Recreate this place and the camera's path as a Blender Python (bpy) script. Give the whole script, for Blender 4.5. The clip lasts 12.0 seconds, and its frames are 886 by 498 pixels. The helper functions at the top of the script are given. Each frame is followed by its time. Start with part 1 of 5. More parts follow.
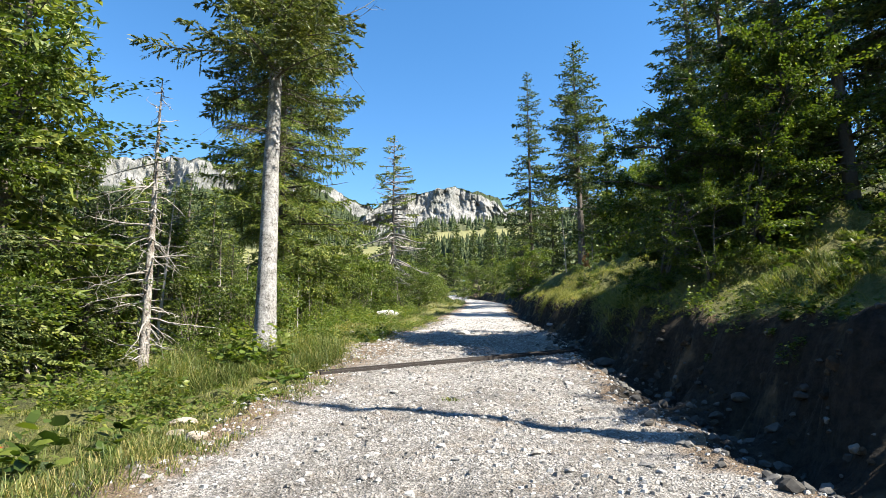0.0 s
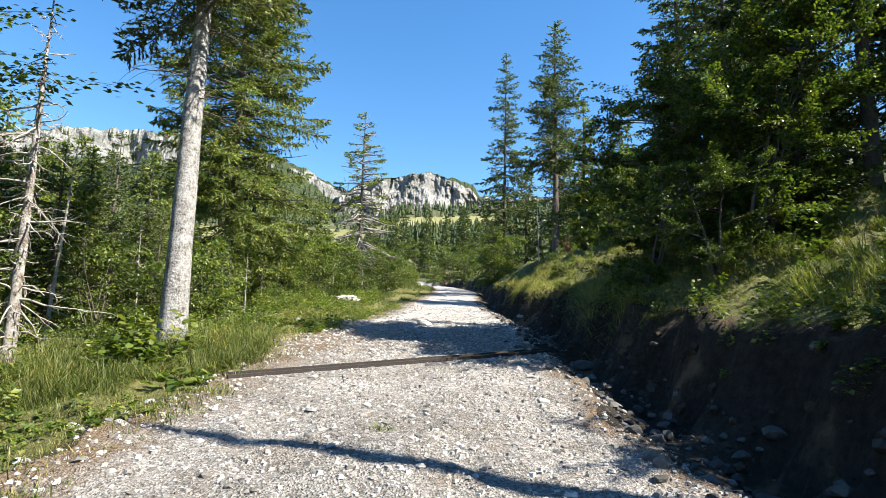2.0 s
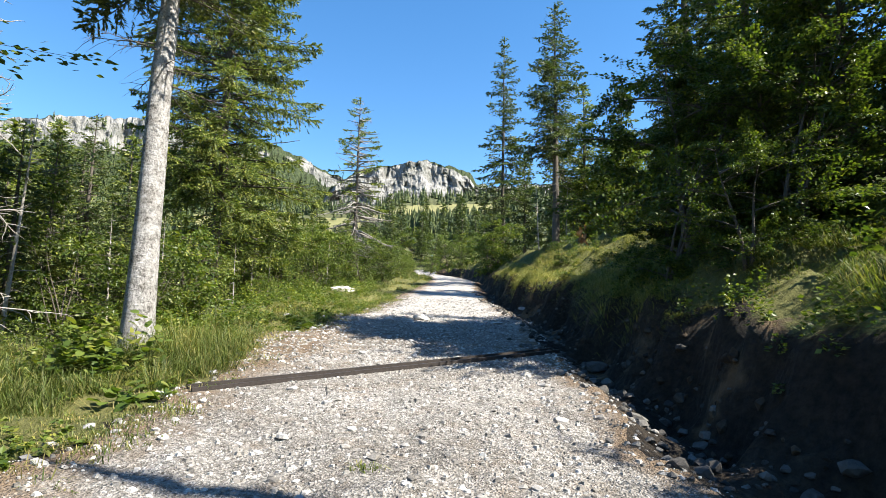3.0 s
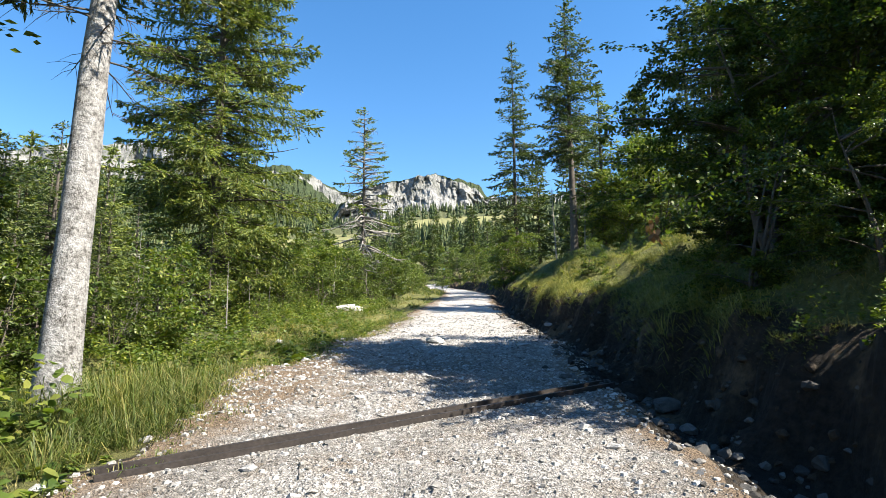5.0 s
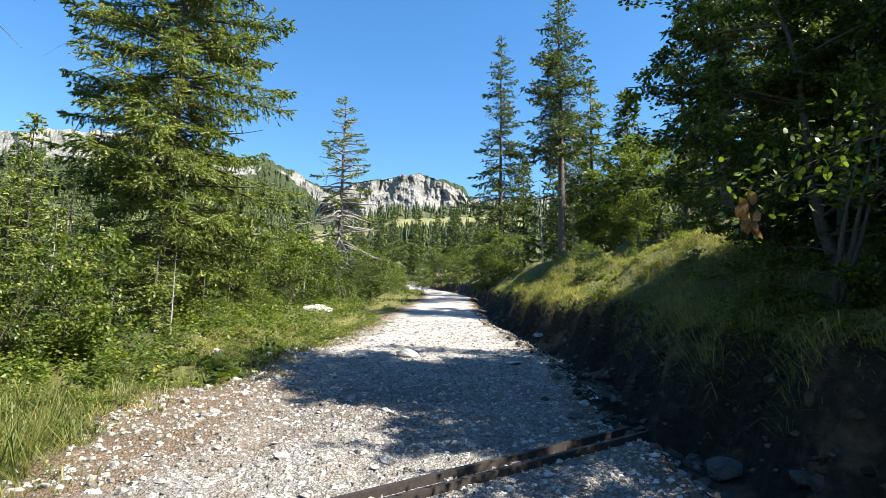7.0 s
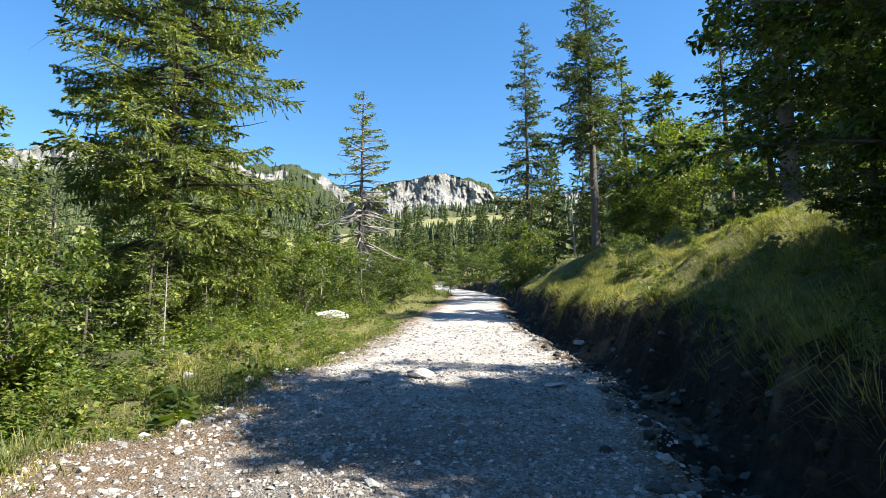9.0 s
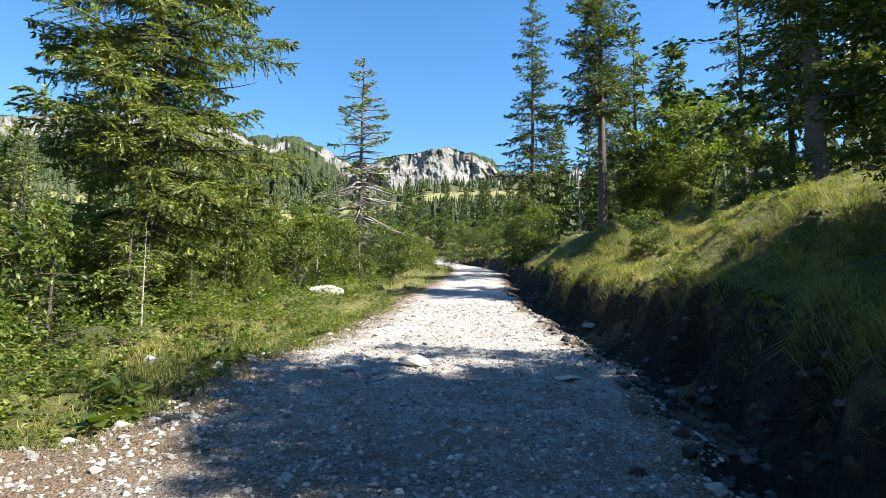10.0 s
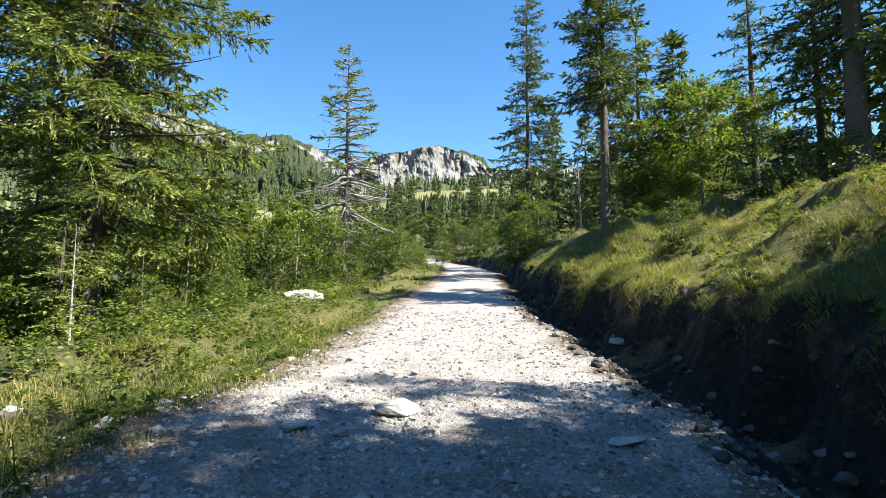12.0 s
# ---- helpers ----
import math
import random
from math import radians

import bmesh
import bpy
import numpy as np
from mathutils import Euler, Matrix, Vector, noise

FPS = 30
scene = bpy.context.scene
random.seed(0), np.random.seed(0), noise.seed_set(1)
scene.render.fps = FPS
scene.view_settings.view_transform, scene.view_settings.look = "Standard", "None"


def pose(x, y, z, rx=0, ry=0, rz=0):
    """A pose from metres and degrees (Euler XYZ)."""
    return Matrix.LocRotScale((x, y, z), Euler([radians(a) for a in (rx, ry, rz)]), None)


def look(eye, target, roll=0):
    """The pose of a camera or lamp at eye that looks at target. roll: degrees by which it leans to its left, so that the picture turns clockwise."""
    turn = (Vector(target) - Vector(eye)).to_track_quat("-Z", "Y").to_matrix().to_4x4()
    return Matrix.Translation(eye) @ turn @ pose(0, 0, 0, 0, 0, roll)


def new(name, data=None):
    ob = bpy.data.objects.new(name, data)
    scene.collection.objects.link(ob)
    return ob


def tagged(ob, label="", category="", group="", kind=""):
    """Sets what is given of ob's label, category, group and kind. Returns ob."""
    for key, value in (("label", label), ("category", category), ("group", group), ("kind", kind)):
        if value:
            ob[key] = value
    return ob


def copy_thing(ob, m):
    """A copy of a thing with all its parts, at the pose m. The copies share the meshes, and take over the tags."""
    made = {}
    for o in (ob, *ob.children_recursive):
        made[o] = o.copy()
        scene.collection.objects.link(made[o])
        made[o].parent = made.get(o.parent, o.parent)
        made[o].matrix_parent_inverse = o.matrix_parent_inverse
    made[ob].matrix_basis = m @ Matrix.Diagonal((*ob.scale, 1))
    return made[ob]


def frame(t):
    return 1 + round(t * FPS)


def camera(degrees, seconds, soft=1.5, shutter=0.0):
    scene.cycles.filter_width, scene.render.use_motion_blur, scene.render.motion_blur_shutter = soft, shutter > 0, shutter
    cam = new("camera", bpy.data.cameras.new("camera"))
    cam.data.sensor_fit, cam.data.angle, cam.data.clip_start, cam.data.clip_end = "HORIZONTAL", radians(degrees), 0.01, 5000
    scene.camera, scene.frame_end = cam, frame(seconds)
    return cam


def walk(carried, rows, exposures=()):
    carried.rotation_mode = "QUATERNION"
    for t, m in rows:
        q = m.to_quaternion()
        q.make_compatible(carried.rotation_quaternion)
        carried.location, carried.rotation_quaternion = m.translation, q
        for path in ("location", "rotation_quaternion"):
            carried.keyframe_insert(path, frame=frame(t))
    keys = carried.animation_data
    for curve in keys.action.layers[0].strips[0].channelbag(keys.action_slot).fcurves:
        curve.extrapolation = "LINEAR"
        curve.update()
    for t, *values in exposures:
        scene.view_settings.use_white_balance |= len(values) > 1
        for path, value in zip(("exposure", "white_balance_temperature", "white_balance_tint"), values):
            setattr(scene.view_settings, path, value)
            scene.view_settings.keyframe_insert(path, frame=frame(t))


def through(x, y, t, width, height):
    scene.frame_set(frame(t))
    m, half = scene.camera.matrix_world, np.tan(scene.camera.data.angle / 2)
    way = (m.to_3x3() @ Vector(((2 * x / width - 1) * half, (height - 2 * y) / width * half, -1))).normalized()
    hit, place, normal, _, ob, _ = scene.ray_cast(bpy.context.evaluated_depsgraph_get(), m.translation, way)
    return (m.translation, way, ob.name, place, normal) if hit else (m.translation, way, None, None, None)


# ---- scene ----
cam = camera(75.0, 12.0, 0.65)
METRES, EYE, TILT, LEAN, TURN = 12.5, 1.294, 10.0, 0.0, 0.0
ROWS = [
    (0.0, 0.0, 0.0, 0.0, 0.0, 0.0, 0.0),
    (0.5, 0.0082, 0.0401, -0.0008, -1.96, 0.37, 0.16),
    (1.0, 0.019, 0.077, -0.0015, -1.44, 0.86, 0.44),
    (1.5, 0.0211, 0.1157, -0.0044, -1.06, 0.25, -1.85),
    (2.0, 0.0257, 0.1517, -0.0104, -2.63, -1.34, -2.03),
    (2.5, 0.0287, 0.1891, -0.0122, -0.75, -2.21, -1.5),
    (3.0, 0.0282, 0.2303, -0.0095, -2.92, -2.5, -1.81),
    (5.0, 0.0304, 0.3932, -0.0212, -1.87, -1.18, 0.1),
    (5.5, 0.0319, 0.4416, -0.0221, -3.26, -0.71, 0.11),
    (6.0, 0.0389, 0.4842, -0.0263, -2.96, -1.52, -0.82),
    (6.5, 0.0394, 0.5252, -0.0265, -1.21, -1.69, -1.66),
    (7.0, 0.0434, 0.5619, -0.0319, -3.61, -1.09, -1.7),
    (9.0, 0.0652, 0.7229, -0.0404, -0.88, -1.19, -0.01),
    (9.5, 0.0667, 0.7674, -0.0428, -1.98, -2.01, -0.83),
    (10.0, 0.0709, 0.8081, -0.0459, -0.65, -3.68, -0.84),
    (10.5, 0.0651, 0.8595, -0.0468, 0.49, -4.41, -0.75),
    (11.0, 0.0705, 0.8972, -0.0501, -0.62, -3.28, -0.39),
    (11.5, 0.0723, 0.9439, -0.0561, 1.03, -2.87, 0.25),
    (12.0, 0.0701, 0.9895, -0.0574, -1.57, -3.8, -0.58),
]
walk(cam, [(t, pose(0, 0, EYE, TILT, LEAN, TURN) @ pose(METRES * x, METRES * y, METRES * z, 90 + pitch, roll, yaw)) for t, x, y, z, yaw, pitch, roll in ROWS], [(0.0, 1.81), (12.0, 1.81)])

# ---- world and sun ----
SUN_EL, SUN_FROM = radians(46), Vector((0.925, -0.38, 0)).normalized()
world = bpy.data.worlds.new("sky_world")
scene.world = world
world.use_nodes = True
wt = world.node_tree
sky = wt.nodes.new("ShaderNodeTexSky")
sky.sky_type, sky.sun_disc = "NISHITA", False
sky.sun_elevation, sky.sun_rotation = SUN_EL, math.atan2(SUN_FROM.x, SUN_FROM.y)
sky.altitude, sky.air_density, sky.dust_density, sky.ozone_density = 300, 1.1, 0.1, 2.6
hue = wt.nodes.new("ShaderNodeHueSaturation")
hue.inputs["Saturation"].default_value = 1.27
wt.links.new(sky.outputs[0], hue.inputs["Color"])
wt.links.new(hue.outputs[0], wt.nodes["Background"].inputs[0])
wt.nodes["Background"].inputs[1].default_value = 0.074
sun_data = bpy.data.lights.new("sun", "SUN")
sun_data.energy, sun_data.angle, sun_data.color = 5.0, radians(0.55), (1.0, 0.93, 0.81)
sun = new("sun", sun_data)
to_sun = SUN_FROM * math.cos(SUN_EL) + Vector((0, 0, math.sin(SUN_EL)))
sun.matrix_world = look(to_sun * 60, (0, 0, 0))

RNG = np.random.default_rng(7)


# ---- materials ----
def mat(name, rough=0.9):
    m = bpy.data.materials.new(name)
    m.use_nodes = True
    b = m.node_tree.nodes["Principled BSDF"]
    b.inputs["Roughness"].default_value = rough
    b.inputs["Specular IOR Level"].default_value = 0.25
    return m, m.node_tree, b


def add(nt, kind, **inputs):
    n = nt.nodes.new(kind)
    for k, v in inputs.items():
        n.inputs[k.replace("_", " ")].default_value = v
    return n


def noise_tex(nt, scale, detail=6, rough=0.6, coord="Object"):
    tc = nt.nodes.new("ShaderNodeTexCoord")
    n = add(nt, "ShaderNodeTexNoise", Scale=scale, Detail=detail, Roughness=rough)
    nt.links.new(tc.outputs[coord], n.inputs["Vector"])
    return n.outputs["Fac"]


def ramp(nt, fac, stops):
    r = nt.nodes.new("ShaderNodeValToRGB")
    e = r.color_ramp.elements
    while len(e) < len(stops):
        e.new(0.5)
    for el, (p, c) in zip(e, stops):
        el.position, el.color = p, (*c, 1) if len(c) == 3 else c
    nt.links.new(fac, r.inputs["Fac"])
    return r.outputs["Color"]


def mix(nt, fac, a, b, blend="MIX"):
    n = nt.nodes.new("ShaderNodeMix")
    n.data_type, n.blend_type = "RGBA", blend
    for sock, v in ((n.inputs["Factor"], fac), (n.inputs["A"], a), (n.inputs["B"], b)):
        if isinstance(v, (int, float)):
            sock.default_value = v
        elif isinstance(v, tuple):
            sock.default_value = (*v, 1)
        else:
            nt.links.new(v, sock)
    return n.outputs["Result"]


def bump(nt, bsdf, height, strength, distance):
    b = add(nt, "ShaderNodeBump", Strength=strength, Distance=distance)
    nt.links.new(height, b.inputs["Height"])
    nt.links.new(b.outputs[0], bsdf.inputs["Normal"])


def surface(name, scales, stops_a, stops_b, blend=0.5, rough=0.9, relief=(0.5, 0.02), loose=False):
    """Two noises at two scales, each through its own ramp, mixed, with relief from the finer."""
    m, nt, b = mat(name, rough)
    f1, f2 = noise_tex(nt, scales[0], 5), noise_tex(nt, scales[1], 8, 0.7)
    c = mix(nt, blend, ramp(nt, f1, stops_a), ramp(nt, f2, stops_b))
    if loose:
        geo = nt.nodes.new("ShaderNodeNewGeometry")
        c = mix(nt, 1.0, c, ramp(nt, geo.outputs["Random Per Island"], [(0.0, (0.35, 0.34, 0.33)), (0.5, (0.85, 0.84, 0.83)), (0.75, (1.1, 1.1, 1.1)), (1.0, (1.5, 1.5, 1.5))]), "MULTIPLY")
    nt.links.new(c, b.inputs["Base Color"])
    bump(nt, b, f2, *relief)
    return m


def leaf_mat(name, dark, mid, light, through=0.35, gloss=0.45):
    """Leaf or needle: varies from piece to piece, lets some light through."""
    m, nt, b = mat(name, gloss)
    geo = nt.nodes.new("ShaderNodeNewGeometry")
    tone = ramp(nt, geo.outputs["Random Per Island"], [(0.0, dark), (0.55, mid), (1.0, light)])
    patch = ramp(nt, noise_tex(nt, 1.3, 3), [(0.3, (0.6, 0.66, 0.6)), (0.5, (0.95, 0.95, 0.9)), (0.7, (1.35, 1.2, 1.0))])
    c = mix(nt, 1.0, tone, patch, "MULTIPLY")
    nt.links.new(c, b.inputs["Base Color"])
    b.inputs["Specular IOR Level"].default_value = 0.3
    tr = nt.nodes.new("ShaderNodeBsdfTranslucent")
    nt.links.new(mix(nt, 1.0, c, (1.3, 1.45, 0.5), "MULTIPLY"), tr.inputs["Color"])
    mx = nt.nodes.new("ShaderNodeMixShader")
    mx.inputs[0].default_value = through
    nt.links.new(b.outputs[0], mx.inputs[1])
    nt.links.new(tr.outputs[0], mx.inputs[2])
    nt.links.new(mx.outputs[0], nt.nodes["Material Output"].inputs["Surface"])
    return m


def gravel_mat():
    """Crushed limestone, trodden, with brown fines towards the edges and loose grains."""
    m, nt, b = mat("gravel", 0.95)
    big = noise_tex(nt, 0.55, 4)
    fine = noise_tex(nt, 34, 8, 0.75)
    tc = nt.nodes.new("ShaderNodeTexCoord")
    cell = add(nt, "ShaderNodeTexVoronoi", Scale=27.0, Randomness=1.0)
    nt.links.new(tc.outputs["Object"], cell.inputs["Vector"])
    cell2 = add(nt, "ShaderNodeTexVoronoi", Scale=55.0, Randomness=1.0)
    nt.links.new(tc.outputs["Object"], cell2.inputs["Vector"])
    base = ramp(nt, big, [(0.3, (0.19, 0.179, 0.166)), (0.5, (0.31, 0.30, 0.286)), (0.7, (0.41, 0.40, 0.386))])
    grain = ramp(nt, fine, [(0.33, (0.2, 0.19, 0.175)), (0.5, (0.92, 0.91, 0.9)), (0.68, (1.3, 1.3, 1.28))])
    c = mix(nt, 1.0, base, grain, "MULTIPLY")
    pebble = ramp(nt, cell.outputs["Distance"], [(0.0, (1.15, 1.14, 1.12)), (0.45, (0.9, 0.89, 0.87)), (0.7, (0.5, 0.48, 0.45))])
    c = mix(nt, 0.35, c, pebble, "MULTIPLY")
    for vor, amount in ((cell, 0.55), (cell2, 0.6)):
        grey = nt.nodes.new("ShaderNodeRGBToBW")
        nt.links.new(vor.outputs["Color"], grey.inputs[0])
        tone = ramp(nt, grey.outputs[0], [(0.2, (0.45, 0.44, 0.42)), (0.5, (0.95, 0.94, 0.93)), (0.8, (1.35, 1.35, 1.34))])
        c = mix(nt, amount, c, tone, "MULTIPLY")
    # lifts the far stretch paler: its sunlit brightness put into the colour
    sunlit_far = nt.nodes.new("ShaderNodeAttribute")
    sunlit_far.attribute_name = "sunlit_far"
    c = mix(nt, sunlit_far.outputs["Fac"], c, mix(nt, 0.45, c, (0.56, 0.54, 0.51)))
    edge = nt.nodes.new("ShaderNodeAttribute")
    edge.attribute_name = "soil"
    brown = mix(nt, 1.0, (0.17, 0.125, 0.085), grain, "MULTIPLY")
    sm = add(nt, "ShaderNodeMath")
    sm.operation = "MULTIPLY_ADD"
    nt.links.new(edge.outputs["Fac"], sm.inputs[0])
    sm.inputs[1].default_value = 1.0
    nt.links.new(noise_tex(nt, 2.6, 8, 0.7), sm.inputs[2])
    mask = ramp(nt, sm.outputs[0], [(0.5, (0, 0, 0)), (0.85, (1, 1, 1))])
    c = mix(nt, mask, c, brown)
    nt.links.new(c, b.inputs["Base Color"])
    h = mix(nt, 0.5, fine, cell2.outputs["Distance"])
    bump(nt, b, h, 1.0, 0.05)
    return m


M_ROAD = gravel_mat()
M_STONE = surface("limestone", (2.5, 40), [(0.35, (0.20, 0.19, 0.17)), (0.65, (0.38, 0.37, 0.35))], [(0.3, (0.21, 0.20, 0.185)), (0.7, (0.40, 0.39, 0.375))], relief=(0.7, 0.012), loose=True)
M_PALE = surface("pale_limestone", (2.5, 30), [(0.35, (0.23, 0.222, 0.208)), (0.65, (0.38, 0.372, 0.36))], [(0.3, (0.23, 0.222, 0.21)), (0.7, (0.40, 0.392, 0.38))], relief=(0.7, 0.012))
M_TAN = surface("tan_stone", (3, 30), [(0.35, (0.22, 0.18, 0.13)), (0.65, (0.36, 0.31, 0.25))], [(0.3, (0.22, 0.185, 0.145)), (0.7, (0.38, 0.335, 0.28))], relief=(0.7, 0.012))
M_SLAB = surface("white_limestone", (2.5, 30), [(0.35, (0.36, 0.345, 0.315)), (0.65, (0.52, 0.51, 0.49))], [(0.3, (0.34, 0.325, 0.30)), (0.7, (0.54, 0.53, 0.51))], relief=(0.7, 0.02))


def ground_mat():
    """Forest floor, turf and shade-darkened bare earth, blended by where each grows, with ragged borders."""
    m, nt, b = mat("forest_ground", 0.95)
    fine, mid, wide = noise_tex(nt, 11, 8, 0.7), noise_tex(nt, 1.1, 6), noise_tex(nt, 0.4, 4)
    floor_c = mix(nt, 0.5, ramp(nt, wide, [(0.3, (0.035, 0.045, 0.018)), (0.6, (0.075, 0.085, 0.03)), (0.8, (0.12, 0.105, 0.05))]), ramp(nt, fine, [(0.3, (0.03, 0.035, 0.015)), (0.7, (0.11, 0.11, 0.045))]))
    turf_c = mix(nt, 0.55, ramp(nt, mid, [(0.35, (0.08, 0.095, 0.025)), (0.65, (0.17, 0.168, 0.05))]), ramp(nt, fine, [(0.35, (0.04, 0.045, 0.014)), (0.65, (0.17, 0.158, 0.06))]))
    # near-black stops put the bank's shade into the earth; tan patches are its own
    shaded_soil_c = mix(nt, 0.5, ramp(nt, mid, [(0.43, (0.013, 0.010, 0.008)), (0.55, (0.036, 0.027, 0.018)), (0.64, (0.24, 0.165, 0.095))]), ramp(nt, fine, [(0.38, (0.010, 0.008, 0.006)), (0.75, (0.085, 0.065, 0.043))]))
    c = floor_c
    for name, over in (("turf", turf_c), ("earth", shaded_soil_c)):
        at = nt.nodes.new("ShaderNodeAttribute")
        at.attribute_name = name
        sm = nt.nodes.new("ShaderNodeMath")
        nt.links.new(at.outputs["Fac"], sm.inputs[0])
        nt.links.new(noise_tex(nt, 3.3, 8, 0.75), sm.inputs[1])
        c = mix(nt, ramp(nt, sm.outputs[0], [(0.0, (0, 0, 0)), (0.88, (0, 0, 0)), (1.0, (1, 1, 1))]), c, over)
    nt.links.new(c, b.inputs["Base Color"])
    bump(nt, b, fine, 1.0, 0.12)
    return m


M_GROUND = ground_mat()
# limestone tones lowered to put the ditch's shade into the colour
M_DITCH = surface("shaded_limestone", (2.5, 30), [(0.35, (0.045, 0.043, 0.04)), (0.65, (0.13, 0.125, 0.117))], [(0.3, (0.045, 0.043, 0.04)), (0.7, (0.13, 0.125, 0.117))], relief=(0.7, 0.012), loose=True)


def cliff_mat():
    """Pale streaked limestone, and dark scrub wherever the rock gives out."""
    m, nt, b = mat("cliff", 0.95)
    tc = nt.nodes.new("ShaderNodeTexCoord")
    mp = nt.nodes.new("ShaderNodeMapping")
    mp.inputs["Scale"].default_value = (1.0, 1.0, 0.28)
    nt.links.new(tc.outputs["Object"], mp.inputs["Vector"])
    streak = add(nt, "ShaderNodeTexNoise", Scale=0.16, Detail=8, Roughness=0.7)
    nt.links.new(mp.outputs[0], streak.inputs["Vector"])
    wide = noise_tex(nt, 0.04, 5)
    rock = mix(nt, 0.6, ramp(nt, streak.outputs["Fac"], [(0.40, (0.045, 0.05, 0.042)), (0.48, (0.19, 0.188, 0.18)), (0.64, (0.35, 0.345, 0.335))]), ramp(nt, wide, [(0.38, (0.09, 0.095, 0.08)), (0.62, (0.27, 0.265, 0.25))]))
    scrub = ramp(nt, noise_tex(nt, 0.3, 8, 0.7), [(0.3, (0.018, 0.03, 0.012)), (0.55, (0.04, 0.055, 0.02)), (0.75, (0.085, 0.095, 0.035))])
    at = nt.nodes.new("ShaderNodeAttribute")
    at.attribute_name = "rock"
    sm = nt.nodes.new("ShaderNodeMath")
    nt.links.new(at.outputs["Fac"], sm.inputs[0])
    nt.links.new(noise_tex(nt, 0.11, 8, 0.7), sm.inputs[1])
    c = mix(nt, ramp(nt, sm.outputs[0], [(0.0, (0, 0, 0)), (0.88, (0, 0, 0)), (1.0, (1, 1, 1))]), scrub, rock)
    nt.links.new(c, b.inputs["Base Color"])
    bump(nt, b, streak.outputs["Fac"], 1.0, 5.0)
    return m


M_ROCK = cliff_mat()
M_CLOD = surface("brown_earth", (3, 22), [(0.38, (0.022, 0.016, 0.011)), (0.62, (0.07, 0.049, 0.031))], [(0.35, (0.025, 0.019, 0.014)), (0.7, (0.105, 0.077, 0.05))], relief=(1.0, 0.03), loose=True)
M_MEADOW = surface("meadow", (0.02, 0.4), [(0.3, (0.13, 0.135, 0.05)), (0.7, (0.21, 0.19, 0.08))], [(0.3, (0.10, 0.12, 0.04)), (0.7, (0.22, 0.2, 0.09))])
M_BARK = surface("grey_bark", (6, 26), [(0.38, (0.09, 0.084, 0.077)), (0.48, (0.26, 0.255, 0.245)), (0.66, (0.45, 0.445, 0.435))], [(0.40, (0.028, 0.024, 0.02)), (0.5, (0.24, 0.23, 0.215)), (0.7, (0.46, 0.45, 0.435))], 0.55, relief=(1.0, 0.04))
M_PEEL = surface("peeling_bark", (5, 28), [(0.42, (0.085, 0.055, 0.038)), (0.5, (0.24, 0.22, 0.195)), (0.62, (0.42, 0.40, 0.375))], [(0.40, (0.035, 0.026, 0.02)), (0.52, (0.25, 0.23, 0.205)), (0.7, (0.44, 0.425, 0.40))], 0.5, relief=(1.0, 0.03))
M_DARKBARK = surface("dark_bark", (3, 30), [(0.3, (0.055, 0.046, 0.037)), (0.7, (0.12, 0.10, 0.083))], [(0.3, (0.032, 0.026, 0.022)), (0.7, (0.15, 0.135, 0.115))], relief=(1.0, 0.02))
M_DEAD = surface("bleached_wood", (4, 30), [(0.3, (0.19, 0.17, 0.15)), (0.7, (0.34, 0.315, 0.285))], [(0.3, (0.09, 0.075, 0.06)), (0.6, (0.36, 0.34, 0.31))], relief=(0.8, 0.01))
M_GREYTWIG = surface("grey_twigs", (4, 30), [(0.3, (0.14, 0.13, 0.118)), (0.7, (0.25, 0.238, 0.222))], [(0.3, (0.09, 0.08, 0.07)), (0.6, (0.27, 0.255, 0.24))], relief=(0.8, 0.01))
M_STEEL = surface("rusty_steel", (3, 25), [(0.3, (0.014, 0.012, 0.011)), (0.7, (0.034, 0.028, 0.025))], [(0.35, (0.012, 0.010, 0.009)), (0.7, (0.06, 0.049, 0.043))], rough=0.65, relief=(0.4, 0.004))
M_NEEDLE = leaf_mat("spruce_needles", (0.05, 0.08, 0.022), (0.13, 0.17, 0.042), (0.27, 0.285, 0.08), 0.3, 0.5)
M_NEEDLE_O = leaf_mat("olive_spruce_needles", (0.035, 0.052, 0.016), (0.085, 0.105, 0.03), (0.18, 0.185, 0.06), 0.25, 0.5)
M_NEEDLE_D = leaf_mat("dark_spruce_needles", (0.024, 0.044, 0.017), (0.066, 0.095, 0.032), (0.16, 0.185, 0.06), 0.25, 0.5)
M_LEAF = leaf_mat("beech_leaves", (0.028, 0.05, 0.011), (0.062, 0.095, 0.018), (0.145, 0.175, 0.034), 0.34, 0.42)
M_LEAF_Y = leaf_mat("yellow_green_leaves", (0.05, 0.085, 0.018), (0.105, 0.15, 0.03), (0.20, 0.21, 0.05), 0.4, 0.45)
M_GRASS = leaf_mat("grass", (0.05, 0.078, 0.018), (0.11, 0.142, 0.034), (0.25, 0.225, 0.09), 0.35, 0.5)
M_TURF = leaf_mat("sunburnt_grass", (0.085, 0.105, 0.024), (0.205, 0.21, 0.055), (0.38, 0.34, 0.135), 0.32, 0.55)
M_DRY = leaf_mat("dry_grass", (0.16, 0.145, 0.05), (0.26, 0.22, 0.09), (0.36, 0.31, 0.16), 0.3, 0.6)
M_FAR = leaf_mat("far_conifers", (0.018, 0.034, 0.012), (0.035, 0.056, 0.018), (0.075, 0.09, 0.028), 0.0, 0.8)
M_PETAL = leaf_mat("red_petal", (0.35, 0.03, 0.015), (0.45, 0.05, 0.02), (0.55, 0.08, 0.03), 0.3, 0.6)
